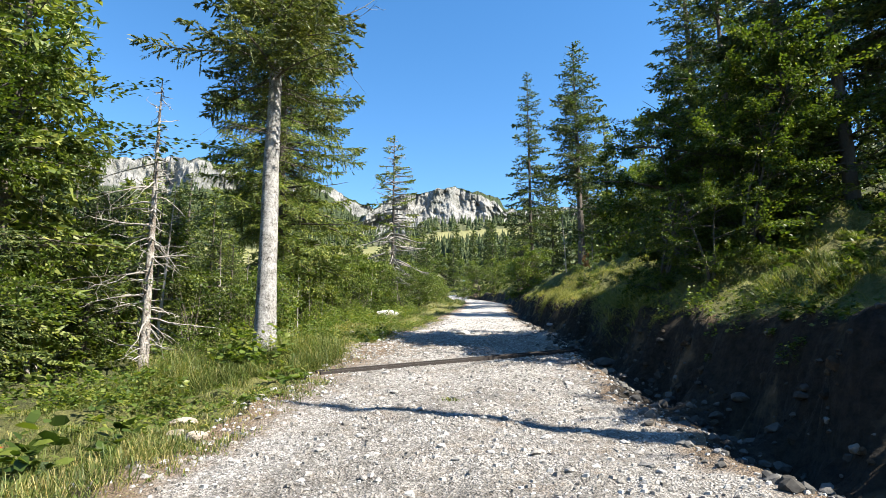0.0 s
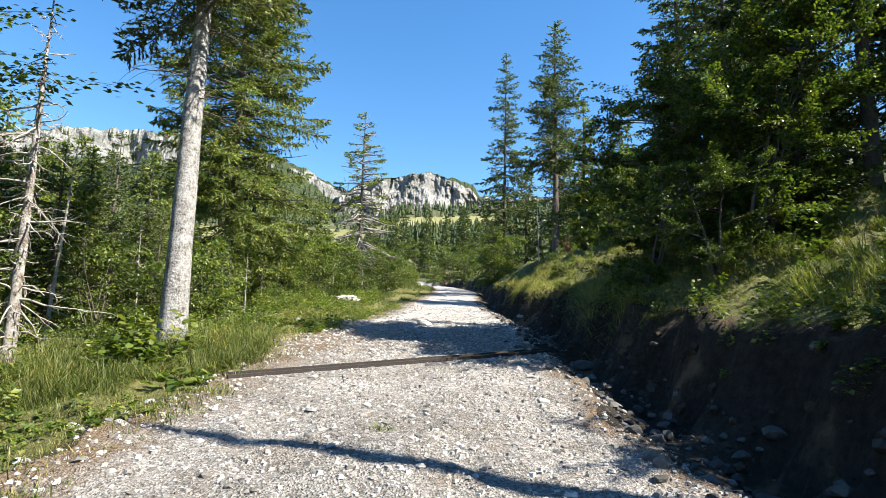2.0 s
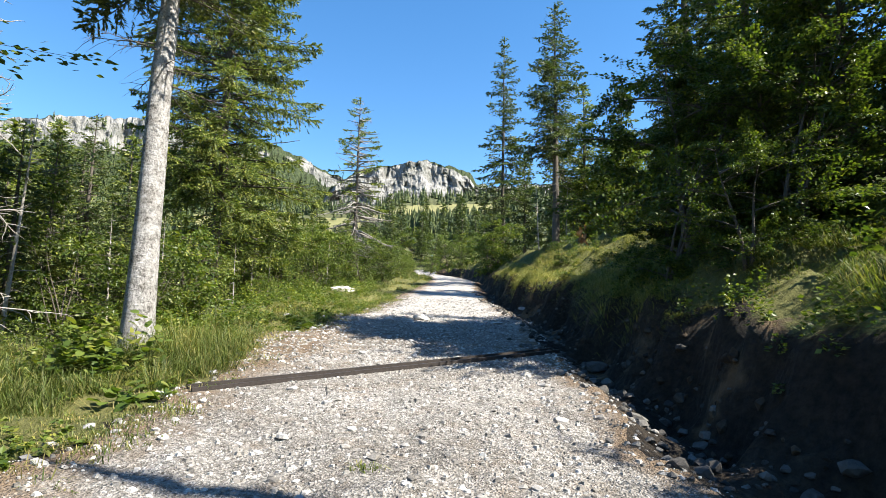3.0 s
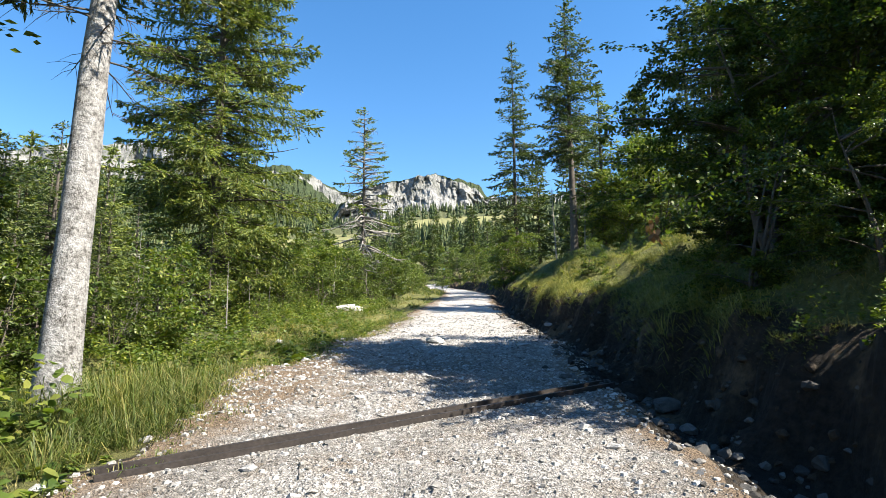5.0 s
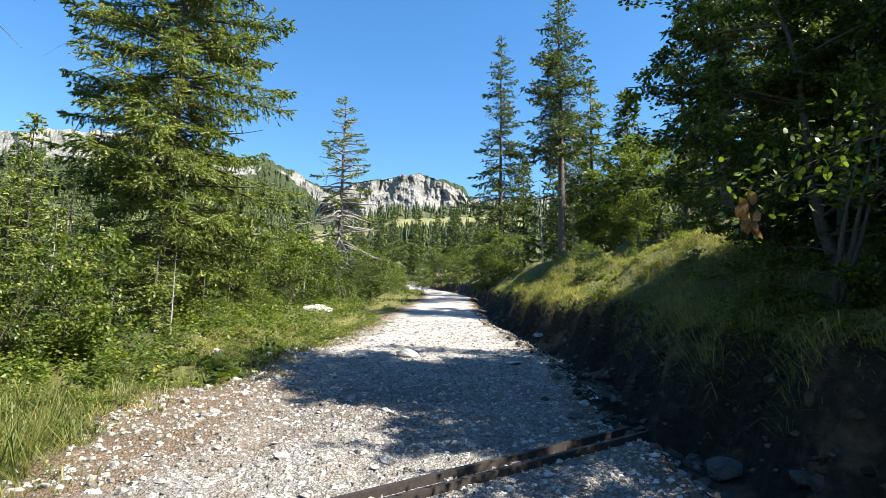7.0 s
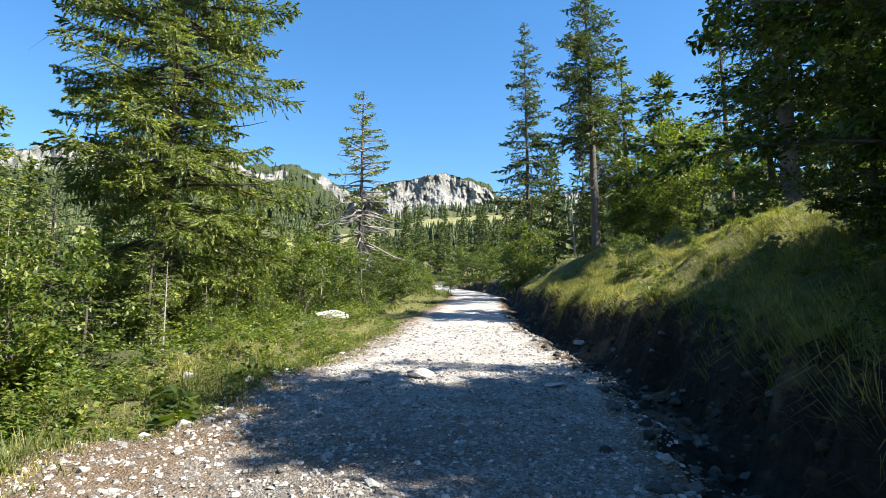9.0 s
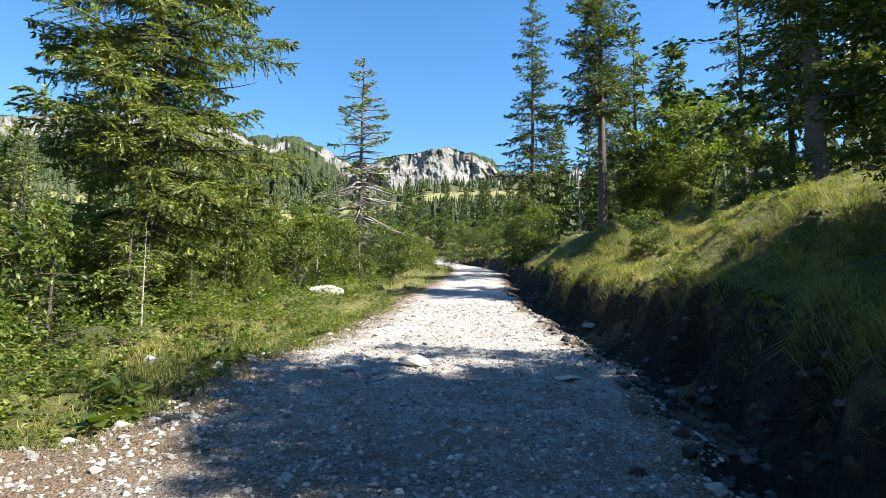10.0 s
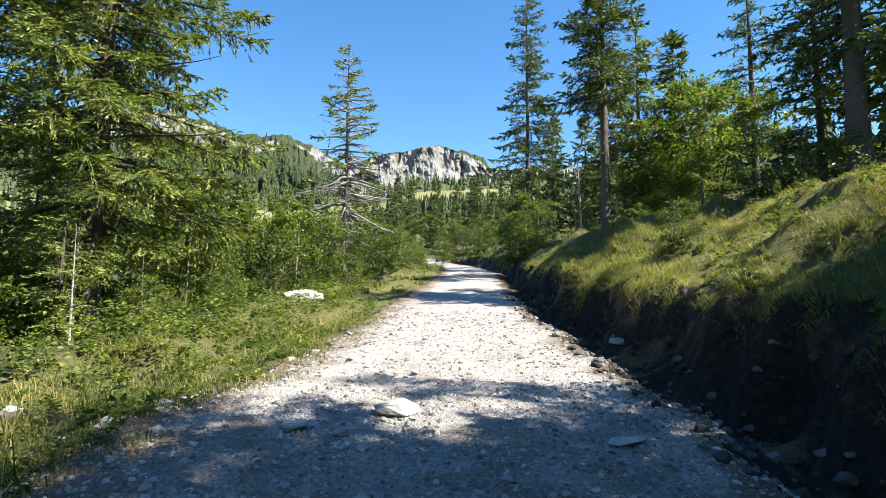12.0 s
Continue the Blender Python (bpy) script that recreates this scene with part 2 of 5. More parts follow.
M_BROWNLEAF = leaf_mat("withered_leaf", (0.09, 0.05, 0.022), (0.15, 0.085, 0.038), (0.22, 0.14, 0.07), 0.25, 0.7)


# ---- mesh helpers ----
def mesh_of(name, v, f, material, smooth=False):
    """A mesh from arrays: v (n, 3), f (m, 3) or (m, 4)."""
    v, f = np.asarray(v, np.float32), np.asarray(f, np.int32)
    me = bpy.data.meshes.new(name)
    me.vertices.add(len(v))
    me.vertices.foreach_set("co", v.ravel())
    k = f.shape[1]
    me.loops.add(f.size)
    me.loops.foreach_set("vertex_index", f.ravel())
    me.polygons.add(len(f))
    me.polygons.foreach_set("loop_start", np.arange(0, f.size, k, dtype=np.int32))
    me.polygons.foreach_set("use_smooth", np.full(len(f), smooth))
    me.update(calc_edges=True)
    me.materials.append(material)
    return me


def join(chunks):
    vs, fs, n = [], [], 0
    for v, f in chunks:
        vs.append(v)
        fs.append(np.asarray(f) + n)
        n += len(v)
    return np.concatenate(vs), np.concatenate(fs)


def part(name, chunk, material, parent, label="", smooth=False):
    ob = new(name, mesh_of(name, *chunk, material, smooth))
    ob.parent = parent
    if label:
        ob["label"] = label
    return ob


def value_noise(p, seed=0):
    """Smooth noise in -1..1 at points p (n, 3)."""
    p = np.asarray(p, np.float64)
    i = np.floor(p).astype(np.int64)
    f = p - i
    f = f * f * (3 - 2 * f)
    out = np.zeros(len(p))
    for dx in (0, 1):
        for dy in (0, 1):
            for dz in (0, 1):
                h = (i[:, 0] + dx) * 374761393 + (i[:, 1] + dy) * 668265263 + (i[:, 2] + dz) * 2147483647 + seed * 974711
                h = (h ^ (h >> 13)) * 1274126177
                h = (h ^ (h >> 16)) & 0xFFFF
                w = np.where(dx, f[:, 0], 1 - f[:, 0]) * np.where(dy, f[:, 1], 1 - f[:, 1]) * np.where(dz, f[:, 2], 1 - f[:, 2])
                out += w * (h / 32767.5 - 1)
    return out


def fbm(p, octaves=4, seed=0):
    p, out, a = np.asarray(p, np.float64), 0, 1.0
    for o in range(octaves):
        out = out + a * value_noise(p, seed + o)
        p, a = p * 2.03 + 11.7, a * 0.5
    return out


def tube(path, radii, sides=6, rough=0.0):
    """A tapered round limb along a path (n, 3)."""
    path = np.asarray(path, float)
    n = len(path)
    d = np.gradient(path, axis=0)
    d /= np.linalg.norm(d, axis=1)[:, None] + 1e-9
    ref = np.where(np.abs(d[:, 2:3]) > 0.9, np.array([[1.0, 0, 0]]), np.array([[0, 0, 1.0]]))
    a = np.cross(d, ref)
    a /= np.linalg.norm(a, axis=1)[:, None] + 1e-9
    b = np.cross(d, a)
    th = np.arange(sides) * 2 * math.pi / sides
    r = np.asarray(radii, float)[:, None] * (1 + rough * RNG.uniform(-1, 1, (n, sides)))
    v = path[:, None] + r[..., None] * (np.cos(th)[None, :, None] * a[:, None] + np.sin(th)[None, :, None] * b[:, None])
    k = np.arange(n - 1)[:, None] * sides
    j = np.arange(sides)[None]
    j2 = (j + 1) % sides
    f = np.stack([k + j, k + j2, k + sides + j2, k + sides + j], -1).reshape(-1, 4)
    return v.reshape(-1, 3), f


def blades(pos, way, length, width, normal=None, fold=0.0, oval=False):
    """Leaves, each from pos along way: pointed rhombs, or oval with a few more corners."""
    n = len(pos)
    way = way / (np.linalg.norm(way, axis=1)[:, None] + 1e-9)
    side = np.cross(way, RNG.normal(size=(n, 3)) if normal is None else normal)
    side /= np.linalg.norm(side, axis=1)[:, None] + 1e-9
    up = np.cross(side, way)
    L, W = np.broadcast_to(length, n)[:, None], np.broadcast_to(width, n)[:, None]
    if oval:
        lo, hi, e = pos + way * L * 0.22, pos + way * L * 0.68, up * W * fold
        v = np.stack([pos, lo + side * W * 0.42 + e, hi + side * W * 0.44 + e, pos + way * L, hi - side * W * 0.44 + e, lo - side * W * 0.42 + e], 1).reshape(-1, 3)
        k = np.arange(n)[:, None] * 6
        return v, np.concatenate([k + [0, 1, 5], k + [1, 2, 5], k + [2, 4, 5], k + [2, 3, 4]], 1).reshape(-1, 3)
    mid = pos + way * L * 0.45
    v = np.stack([pos, mid + side * W / 2 + up * W * fold, pos + way * L, mid - side * W / 2 + up * W * fold], 1).reshape(-1, 3)
    k = np.arange(n)[:, None] * 4
    f = np.concatenate([k + [0, 1, 2], k + [0, 2, 3]], 1).reshape(-1, 3)
    return v, f


# ---- the lie of the land ----
Y_L, X_L = (-40, 4, 8, 10, 11.3, 13.3, 14.0, 14.5, 15.2, 16.5, 17.4, 18.4, 19, 21, 24, 30, 44, 60, 74, 90), (-2.6, -2.3, -2.0, -1.95, -2.1, -2.3, -2.3, -1.95, -1.6, -1.62, -1.7, -1.35, -1.05, -0.8, -0.5, 0.0, 1.3, 2.4, 2.4, 0.5)
Y_R, X_R = (-40, 5, 8, 12, 18, 25, 33, 45, 55, 74, 90), (2.2, 2.25, 2.35, 2.6, 3.3, 3.25, 3.9, 5.0, 6.2, 6.0, 4.5)
BANK_D, BANK_Z = (0, 0.35, 0.7, 0.95, 1.3, 1.6, 2.2, 3.5, 5.2, 10, 25, 80, 400), (0, -0.22, -0.26, 0.02, 0.84, 1.08, 1.38, 1.95, 2.48, 3.55, 8.2, 25, 80)
VERGE_D, VERGE_Z = (0, 0.7, 2.0, 4, 7, 12, 22, 40, 120), (0, -0.08, -0.16, -0.25, -0.75, -2.6, -7, -11, -14)


def left_edge(y):
    return np.interp(y, Y_L, X_L) + 0.06 * np.sin(1.9 * y + 0.4) * np.sin(0.7 * y + 1) + 0.07 * np.sin(5.3 * y)


def right_edge(y):
    return np.interp(y, Y_R, X_R) + 0.15 * np.sin(1.6 * y + 2.1) * np.sin(0.6 * y) + 0.07 * np.sin(4.7 * y + 1)


def height(x, y, fine=True):
    """Ground height at arrays x, y."""
    x, y = np.asarray(x, float), np.asarray(y, float)
    z = 0.102 * np.clip(y, -60, 95) + 0.03 * np.clip(y - 95, 0, 400)
    dl, dr = left_edge(y) - x, x - right_edge(y)
    wob = 0.25 * value_noise(np.stack([x * 0.1, y * 0.55, 0 * x], -1).reshape(-1, 3), 5).reshape(x.shape)
    fade = np.interp(y, (-400, 60, 130), (1, 1, 0.12))
    z = z + fade * np.where(dr > 0, np.interp(dr + wob * np.clip(dr, 0, 1), BANK_D, BANK_Z), 0)
    z = z + np.where(dl > 0, np.interp(dl, VERGE_D, VERGE_Z), 0)
    r = np.hypot(x, y)
    z = z + 0.205 * np.clip(r - 95, 0, 420) + 0.05 * np.clip(r - 290, 0, 150)
    off = np.clip(np.maximum(dl, dr), 0, 3) / 3
    p = np.stack([x, y, 0 * x], -1).reshape(-1, 3)
    z = z + off * 0.22 * fbm(p * 0.4, 3, 3).reshape(x.shape) + np.clip(off * (r - 40) / 60, 0, 1) * 1.5 * value_noise(p * 0.05, 9).reshape(x.shape)
    z = z + np.clip((dr - 1.3) / 1.2, 0, 1) * (0.46 * fbm(p * 1.0, 3, 51) + 0.12 * fbm(p * 3.4, 2, 53)).reshape(x.shape)
    z = z + np.clip((dl - 0.35) / 0.8, 0, 1) * 0.2 * fbm(p * 0.95, 3, 57).reshape(x.shape)
    if fine:
        inside = (1 - np.clip(np.maximum(dl, dr) / 0.5, 0, 1)) * np.clip(np.abs((x + 1.95) * 0.569 - (y - 9.2) * 0.822) / 0.5 - 0.3, 0, 1)
        z = z + inside * (0.035 * value_noise(p * np.array([1.1, 0.6, 1]), 21).reshape(x.shape) + 0.032 * value_noise(p * 3.1, 22).reshape(x.shape) + 0.02 * value_noise(p * 8.0, 23).reshape(x.shape))
        scarp = np.exp(-((dr - 1.05) / 0.5) ** 2)
        z = z + scarp * 0.32 * fbm(p * 2.3, 4, 31).reshape(x.shape)
    return z


def ground_at(x, y):
    return float(height(np.array([float(x)]), np.array([float(y)]))[0])


def grid(xs, ys_rows):
    """Quads over a table of points: xs (rows, cols), ys (rows, cols)."""
    rows, cols = xs.shape
    v = np.stack([xs, ys_rows, height(xs, ys_rows)], -1).reshape(-1, 3)
    k = np.arange(rows - 1)[:, None] * cols + np.arange(cols - 1)[None]
    return v, np.stack([k, k + 1, k + cols + 1, k + cols], -1).reshape(-1, 4)


def stretch(start, step, growth, end):
    out, s = [start], step
    while out[-1] < end:
        out.append(out[-1] + s)
        s *= growth
    return np.array(out)


ROWS_Y = np.concatenate([-stretch(2.0, 0.3, 1.13, 700)[::-1], np.arange(-1.8, 3, 0.2), np.arange(3, 30, 0.095), stretch(30, 0.1, 1.018, 120), stretch(121, 2.4, 1.08, 800)])
ACROSS = np.linspace(0, 1, 68)
road_x = left_edge(ROWS_Y)[:, None] * (1 - ACROSS) + right_edge(ROWS_Y)[:, None] * ACROSS
road_y = np.repeat(ROWS_Y[:, None], len(ACROSS), 1)
keep = (ROWS_Y > -60) & (ROWS_Y < 100)
v, f = grid(road_x[keep], road_y[keep])
road = new("road", mesh_of("road", v, f, M_ROAD, True))
soil = road.data.attributes.new("soil", "FLOAT", "POINT")
edge_d = np.minimum((v[:, 0] - left_edge(v[:, 1])) * 0.75, (right_edge(v[:, 1]) - v[:, 0]) * 1.6)
patch = np.exp(-((v[:, 0] + 1.9) / 0.9) ** 2 - ((v[:, 1] - 12.2) / 1.5) ** 2) * 0.5 + np.exp(-((v[:, 0] + 1.4) / 0.6) ** 2 - ((v[:, 1] - 14.2) / 0.6) ** 2) * 0.45 + np.exp(-((v[:, 1] - 14.5) / 3.2) ** 4) * 0.11
soil.data.foreach_set("value", np.clip(0.42 - edge_d * 0.75, 0, 1).astype(np.float32) + patch.astype(np.float32))
# weight over y 14 to 19 that paints the sunlit far stretch paler
road.data.attributes.new("sunlit_far", "FLOAT", "POINT").data.foreach_set("value", np.interp(v[:, 1] + 0.8 * value_noise(v * 0.9, 61), (14, 19), (0, 1)).astype(np.float32))
tagged(road, "pale crushed-limestone gravel track climbing between forest verges", "road", kind="structure")

# ground on both sides: one sheet, with the track's strip cut out near by
offs = stretch(0, 0.08, 1.075, 900)
chunks = []
for side in (-1, 1):
    edge = left_edge(ROWS_Y) if side < 0 else right_edge(ROWS_Y)
    gx = edge[:, None] + side * offs[None]
    if side < 0:
        gx = gx[:, ::-1]
    chunks.append(grid(gx, np.repeat(ROWS_Y[:, None], len(offs), 1)))
for lo, hi in ((-1e9, -59), (99, 1e9)):
    k = (ROWS_Y > lo) & (ROWS_Y < hi)
    chunks.append(grid(road_x[k][:, ::8], road_y[k][:, ::8]))
gv, gf = join(chunks)
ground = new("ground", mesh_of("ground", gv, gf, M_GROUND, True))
ground.data.materials.append(M_MEADOW)
cen = gv[gf].mean(1)
dr = cen[:, 0] - right_edge(cen[:, 1])
rr = np.hypot(cen[:, 0], cen[:, 1])
zone = np.where((rr > 285) & (rr < 365), 1, 0)
ground.data.polygons.foreach_set("material_index", zone.astype(np.int32))
vr, vl = gv[:, 0] - right_edge(gv[:, 1]), left_edge(gv[:, 1]) - gv[:, 0]
near = np.hypot(gv[:, 0], gv[:, 1]) < 110
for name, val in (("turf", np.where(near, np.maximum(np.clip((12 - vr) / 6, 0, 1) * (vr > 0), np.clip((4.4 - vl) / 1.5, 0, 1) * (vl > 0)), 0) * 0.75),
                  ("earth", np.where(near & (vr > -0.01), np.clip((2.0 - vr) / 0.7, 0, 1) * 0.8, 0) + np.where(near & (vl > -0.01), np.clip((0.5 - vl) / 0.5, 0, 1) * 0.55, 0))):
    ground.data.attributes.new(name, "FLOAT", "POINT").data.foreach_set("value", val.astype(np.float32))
tagged(ground, "mossy forest ground with a cut earth bank", "ground", kind="structure")


# ---- mountains ----
def mountain(name, az0, az1, r0, depth, foot, crest, label, seed, material, bare, step=0.11, levels=46):
    """A rocky range seen as a band between two angles above the eye; crest: (azimuth, elevation) stops."""
    az = np.arange(az0, az1, step)
    vv = np.linspace(0, 1, levels)
    A, V = np.meshgrid(az, vv)
    top = np.interp(az, [c[0] for c in crest], [c[1] for c in crest])[None]
    p = np.stack([A * 0.55, V * 2.6, 0 * A], -1).reshape(-1, 3)
    crag = fbm(p * np.array([1, 1.0, 1]) * 0.9, 5, seed).reshape(A.shape)
    ribs = (1 - np.abs(fbm(p * np.array([1.1, 0.6, 1]), 3, seed + 7))).reshape(A.shape)
    el = foot + (top - foot) * V + (0.2 * fbm(p * 3.1, 3, seed + 3).reshape(A.shape) * np.clip(V * 3 - 1.6, 0, 1))
    r = r0 + depth * V ** 1.15 + 22 * crag - 14 * ribs * (1 - V * 0.5) - 4.5 * (1 - np.abs(fbm(p * np.array([3.2, 1.6, 1]), 4, seed + 11))).reshape(A.shape) - 2.2 * (1 - np.abs(fbm(p * np.array([9, 3.5, 1]), 2, seed + 15))).reshape(A.shape)
    x, y, z = r * np.sin(np.radians(A)), r * np.cos(np.radians(A)), 1.5 + r * np.tan(np.radians(el))
    rows, cols = A.shape
    v = np.stack([x, y, z], -1).reshape(-1, 3)
    back = np.stack([x[-1] * 1.25, y[-1] * 1.25, z[-1] * 0.6], -1)
    v = np.concatenate([v, back])
    k = np.arange(rows)[:, None] * cols + np.arange(cols - 1)[None]
    f = np.stack([k, k + 1, k + cols + 1, k + cols], -1).reshape(-1, 4)
    ob = new(name, mesh_of(name, v, f, material))
    cut = np.interp(az, [c[0] for c in bare], [c[1] for c in bare])[None]
    lid = np.interp(az, [c[0] for c in bare], [c[2] for c in bare])[None]
    rock = 0.95 * np.clip((V - cut) / 0.12 + 0.5, 0, 1) * np.clip((lid - V) / 0.08 + 0.5, 0, 1) + 0.4 * crag * (cut > 0.2)
    ob.data.attributes.new("rock", "FLOAT", "POINT").data.foreach_set("value", np.concatenate([rock.ravel(), rock[-1]]).astype(np.float32))
    tagged(ob, label, "mountain", kind="structure")
    return x, y, z


peak = mountain("mountain", -10.5, 40, 470, 60, 10.5, [(-10.5, 10.7), (-9.2, 11.4), (-8.2, 13.0), (-6.5, 14.4), (-4.4, 15.1), (-2, 15.6), (0.5, 16.1), (2.2, 15.9), (4, 15.5), (5.6, 14.8), (6.3, 13.9), (8, 13.6), (14, 14), (40, 13)], "pale grey limestone peak with a craggy sunlit face", 2, M_ROCK, [(-10.5, -0.2, 0.9), (-6, -0.2, 0.95), (0, -0.2, 1.0), (3, -0.2, 0.95), (6, -0.2, 0.9), (7, 0.5, 0.97), (40, 0.5, 0.97)], 0.09, 60)
ridge = mountain("mountain", -75, -5.5, 520, 90, 9.5, [(-75, 14), (-50, 14.5), (-36, 14.9), (-34, 15.7), (-28, 17.0), (-24, 17.3), (-21, 17.1), (-18, 16.2), (-15, 16.3), (-13.3, 16.5), (-11, 15.5), (-8.7, 14.5), (-5.5, 13.5)], "long limestone ridge with bands of cliff above wooded slopes", 5, M_ROCK, [(-75, 0.75, 1.0), (-37, 0.74, 0.98), (-31, 0.64, 1.0), (-24, 0.6, 1.0), (-21.5, 0.72, 0.96), (-19, 0.84, 0.93), (-16, 0.74, 0.9), (-13.5, 0.9, 0.9), (-11, 0.92, 0.95), (-9, 0.75, 0.93), (-5.5, 0.75, 0.95)])


# ---- trees ----
def spruce_chunks(h, base, spread, count, seed, bare=0.0, droop=0.35, r0=0.16, spray=0.12, lean=(0.0, 0.0), pointed=1.0, live=0.0, curtain=0.5, sides=4, twigs=False, sparse=0.0, heavy=1.0):
    """Trunk, limbs and needle sprays of a spruce of height h whose crown starts at base: limbs in loose whorls,
    branchlets combed to both sides or hanging, each feathered with sprays."""
    rng = np.random.default_rng(seed)
    t = np.linspace(-0.03, 1, 14)
    wob = np.cumsum(rng.normal(0, 0.012, (14, 2)), 0) * h * 0.06
    path = np.stack([lean[0] * t * h + wob[:, 0], lean[1] * t * h + wob[:, 1], t * h], -1)
    trunk = tube(path, r0 * np.clip(1 - t, 0.02, 1) ** 0.8 * (1 + 0.35 * np.exp(-np.clip(t, 0, 1) * 40)), 10, 0.06)
    limbs, P, D = [], [], []
    whorls = max(6, count // 6)
    down = np.array([0, 0, -1.0])
    for i in range(count):
        u = (i + rng.uniform(0, 1)) / count
        u = float(np.clip((math.floor(u * whorls) + 0.5 + rng.normal(0, 0.22)) / whorls, 0.0, 0.985))
        z = base + (h - base) * u ** 0.92
        k = z / h
        at = np.array([np.interp(k, t, path[:, 0]), np.interp(k, t, path[:, 1]), z])
        L = (spread * (1 - u) ** (0.75 * pointed) * rng.uniform(0.5, 1.12) + 0.12) * min(1.0, 0.6 + 2.0 * u)
        L *= 0.5 if u < live else 1.0
        th = rng.uniform(0, 2 * math.pi)
        out, side = np.array([math.cos(th), math.sin(th), 0]), np.array([-math.sin(th), math.cos(th), 0])
        s = np.linspace(0, 1, 7)
        sag = droop * rng.uniform(0.6, 1.4) * (1 - 0.65 * u)
        slope = rng.uniform(-0.05, 0.22) + 0.4 * u
        bp = at + out * (L * s)[:, None] + side * (L * 0.14 * rng.normal() * s ** 2)[:, None]
        bp[:, 2] += L * (slope * s - 1.25 * sag * s ** 1.5 + 0.45 * sag * s ** 4)
        if u < live and rng.uniform() < 0.45:
            continue
        limbs.append(tube(bp, (0.008 + 0.012 * L) * heavy * (1 - 0.85 * s), sides))
        if u < live or rng.uniform() < bare * (1.25 - u):
            for _ in range(7):
                q = rng.uniform(0.25, 0.97)
                b0 = np.array([np.interp(q, s, bp[:, c]) for c in range(3)])
                d = out * 0.6 + side * rng.choice([-1, 1]) * rng.uniform(0.4, 1) + np.array([0, 0, rng.uniform(-0.7, 0.1)])
                l2 = L * rng.uniform(0.12, 0.38)
                limbs.append(tube([b0, b0 + d * l2 * 0.5, b0 + d * l2 + np.array([0, 0, -0.06])], np.array([0.006, 0.005, 0.002]) * heavy, 3))
            continue
        gap = 0.02 + 0.36 * spray
        n = max(3, int(L * 0.92 / gap))
        q = np.clip(np.linspace(0.1 + sparse, 1, n) + rng.normal(0, 0.5 / n, n), 0.05, 1)
        b0 = np.stack([np.interp(q, s, bp[:, c]) for c in range(3)], -1)
        l2 = np.clip(0.45 * L * (1.08 - q) ** 0.8, 1.3 * spray, 0.95) * rng.uniform(0.45, 1.15, n)
        ang = rng.uniform(0.5, 1.3, n) * np.where(np.arange(n) % 2, 1, -1)
        d = out * np.cos(ang)[:, None] + side * np.sin(ang)[:, None]
        d[:, 2] += rng.normal(-0.12, 0.18, n) + 0.25 * u
        loose = rng.uniform(0, 1, n) < 0.2 * curtain
        d = np.where(loose[:, None], 0.35 * d + 0.8 * down, d)
        hang = curtain * rng.uniform(0.2, 1.0, n) * (1 - 0.6 * u)
        m = int(np.clip(np.median(l2) / (0.24 * spray), 4, 22))
        g = np.linspace(0.06, 1, m)[None, :, None]
        tp = b0[:, None] + (d[:, None] * g + 0.6 * hang[:, None, None] * down * g ** 2) * l2[:, None, None]
        cross = np.cross(d, np.array([0, 0, 1.0]) + 0.3 * rng.normal(size=(n, 3)))[:, None] * np.where(np.arange(m) % 2, 0.75, -0.75)[None, :, None]
        P.append(tp.reshape(-1, 3))
        D.append((d[:, None] + cross + 0.7 * hang[:, None, None] * down * g + rng.normal(0, 0.22, (n, m, 3))).reshape(-1, 3))
        if twigs:
            limbs.extend(tube(tp[j, [0, m // 2, m - 1]], (0.006, 0.004, 0.002), 3) for j in range(0, n, 2))
    n = 40
    P.append(np.stack([np.full(n, path[-1, 0]), np.full(n, path[-1, 1]), h - rng.uniform(0, 0.6, n)], -1))
    D.append(rng.normal(0, 0.5, (n, 3)) + np.array([0, 0, 0.6]))
    P, D = np.concatenate(P), np.concatenate(D)
    n = len(P)
    D = D / (np.linalg.norm(D, axis=1)[:, None] + 1e-9)
    cr = np.cross(D, np.array([0, 0, 1.0]) + 1.6 * rng.normal(size=(n, 3)))
    cr = cr / (np.linalg.norm(cr, axis=1)[:, None] + 1e-9) * (spray * rng.uniform(0.16, 0.28, n))[:, None]
    needles = np.stack([P - cr, P + cr, P + D * (spray * rng.uniform(0.6, 1.4, n))[:, None]], 1).reshape(-1, 3), np.arange(3 * n).reshape(-1, 3)
    return trunk, limbs, needles


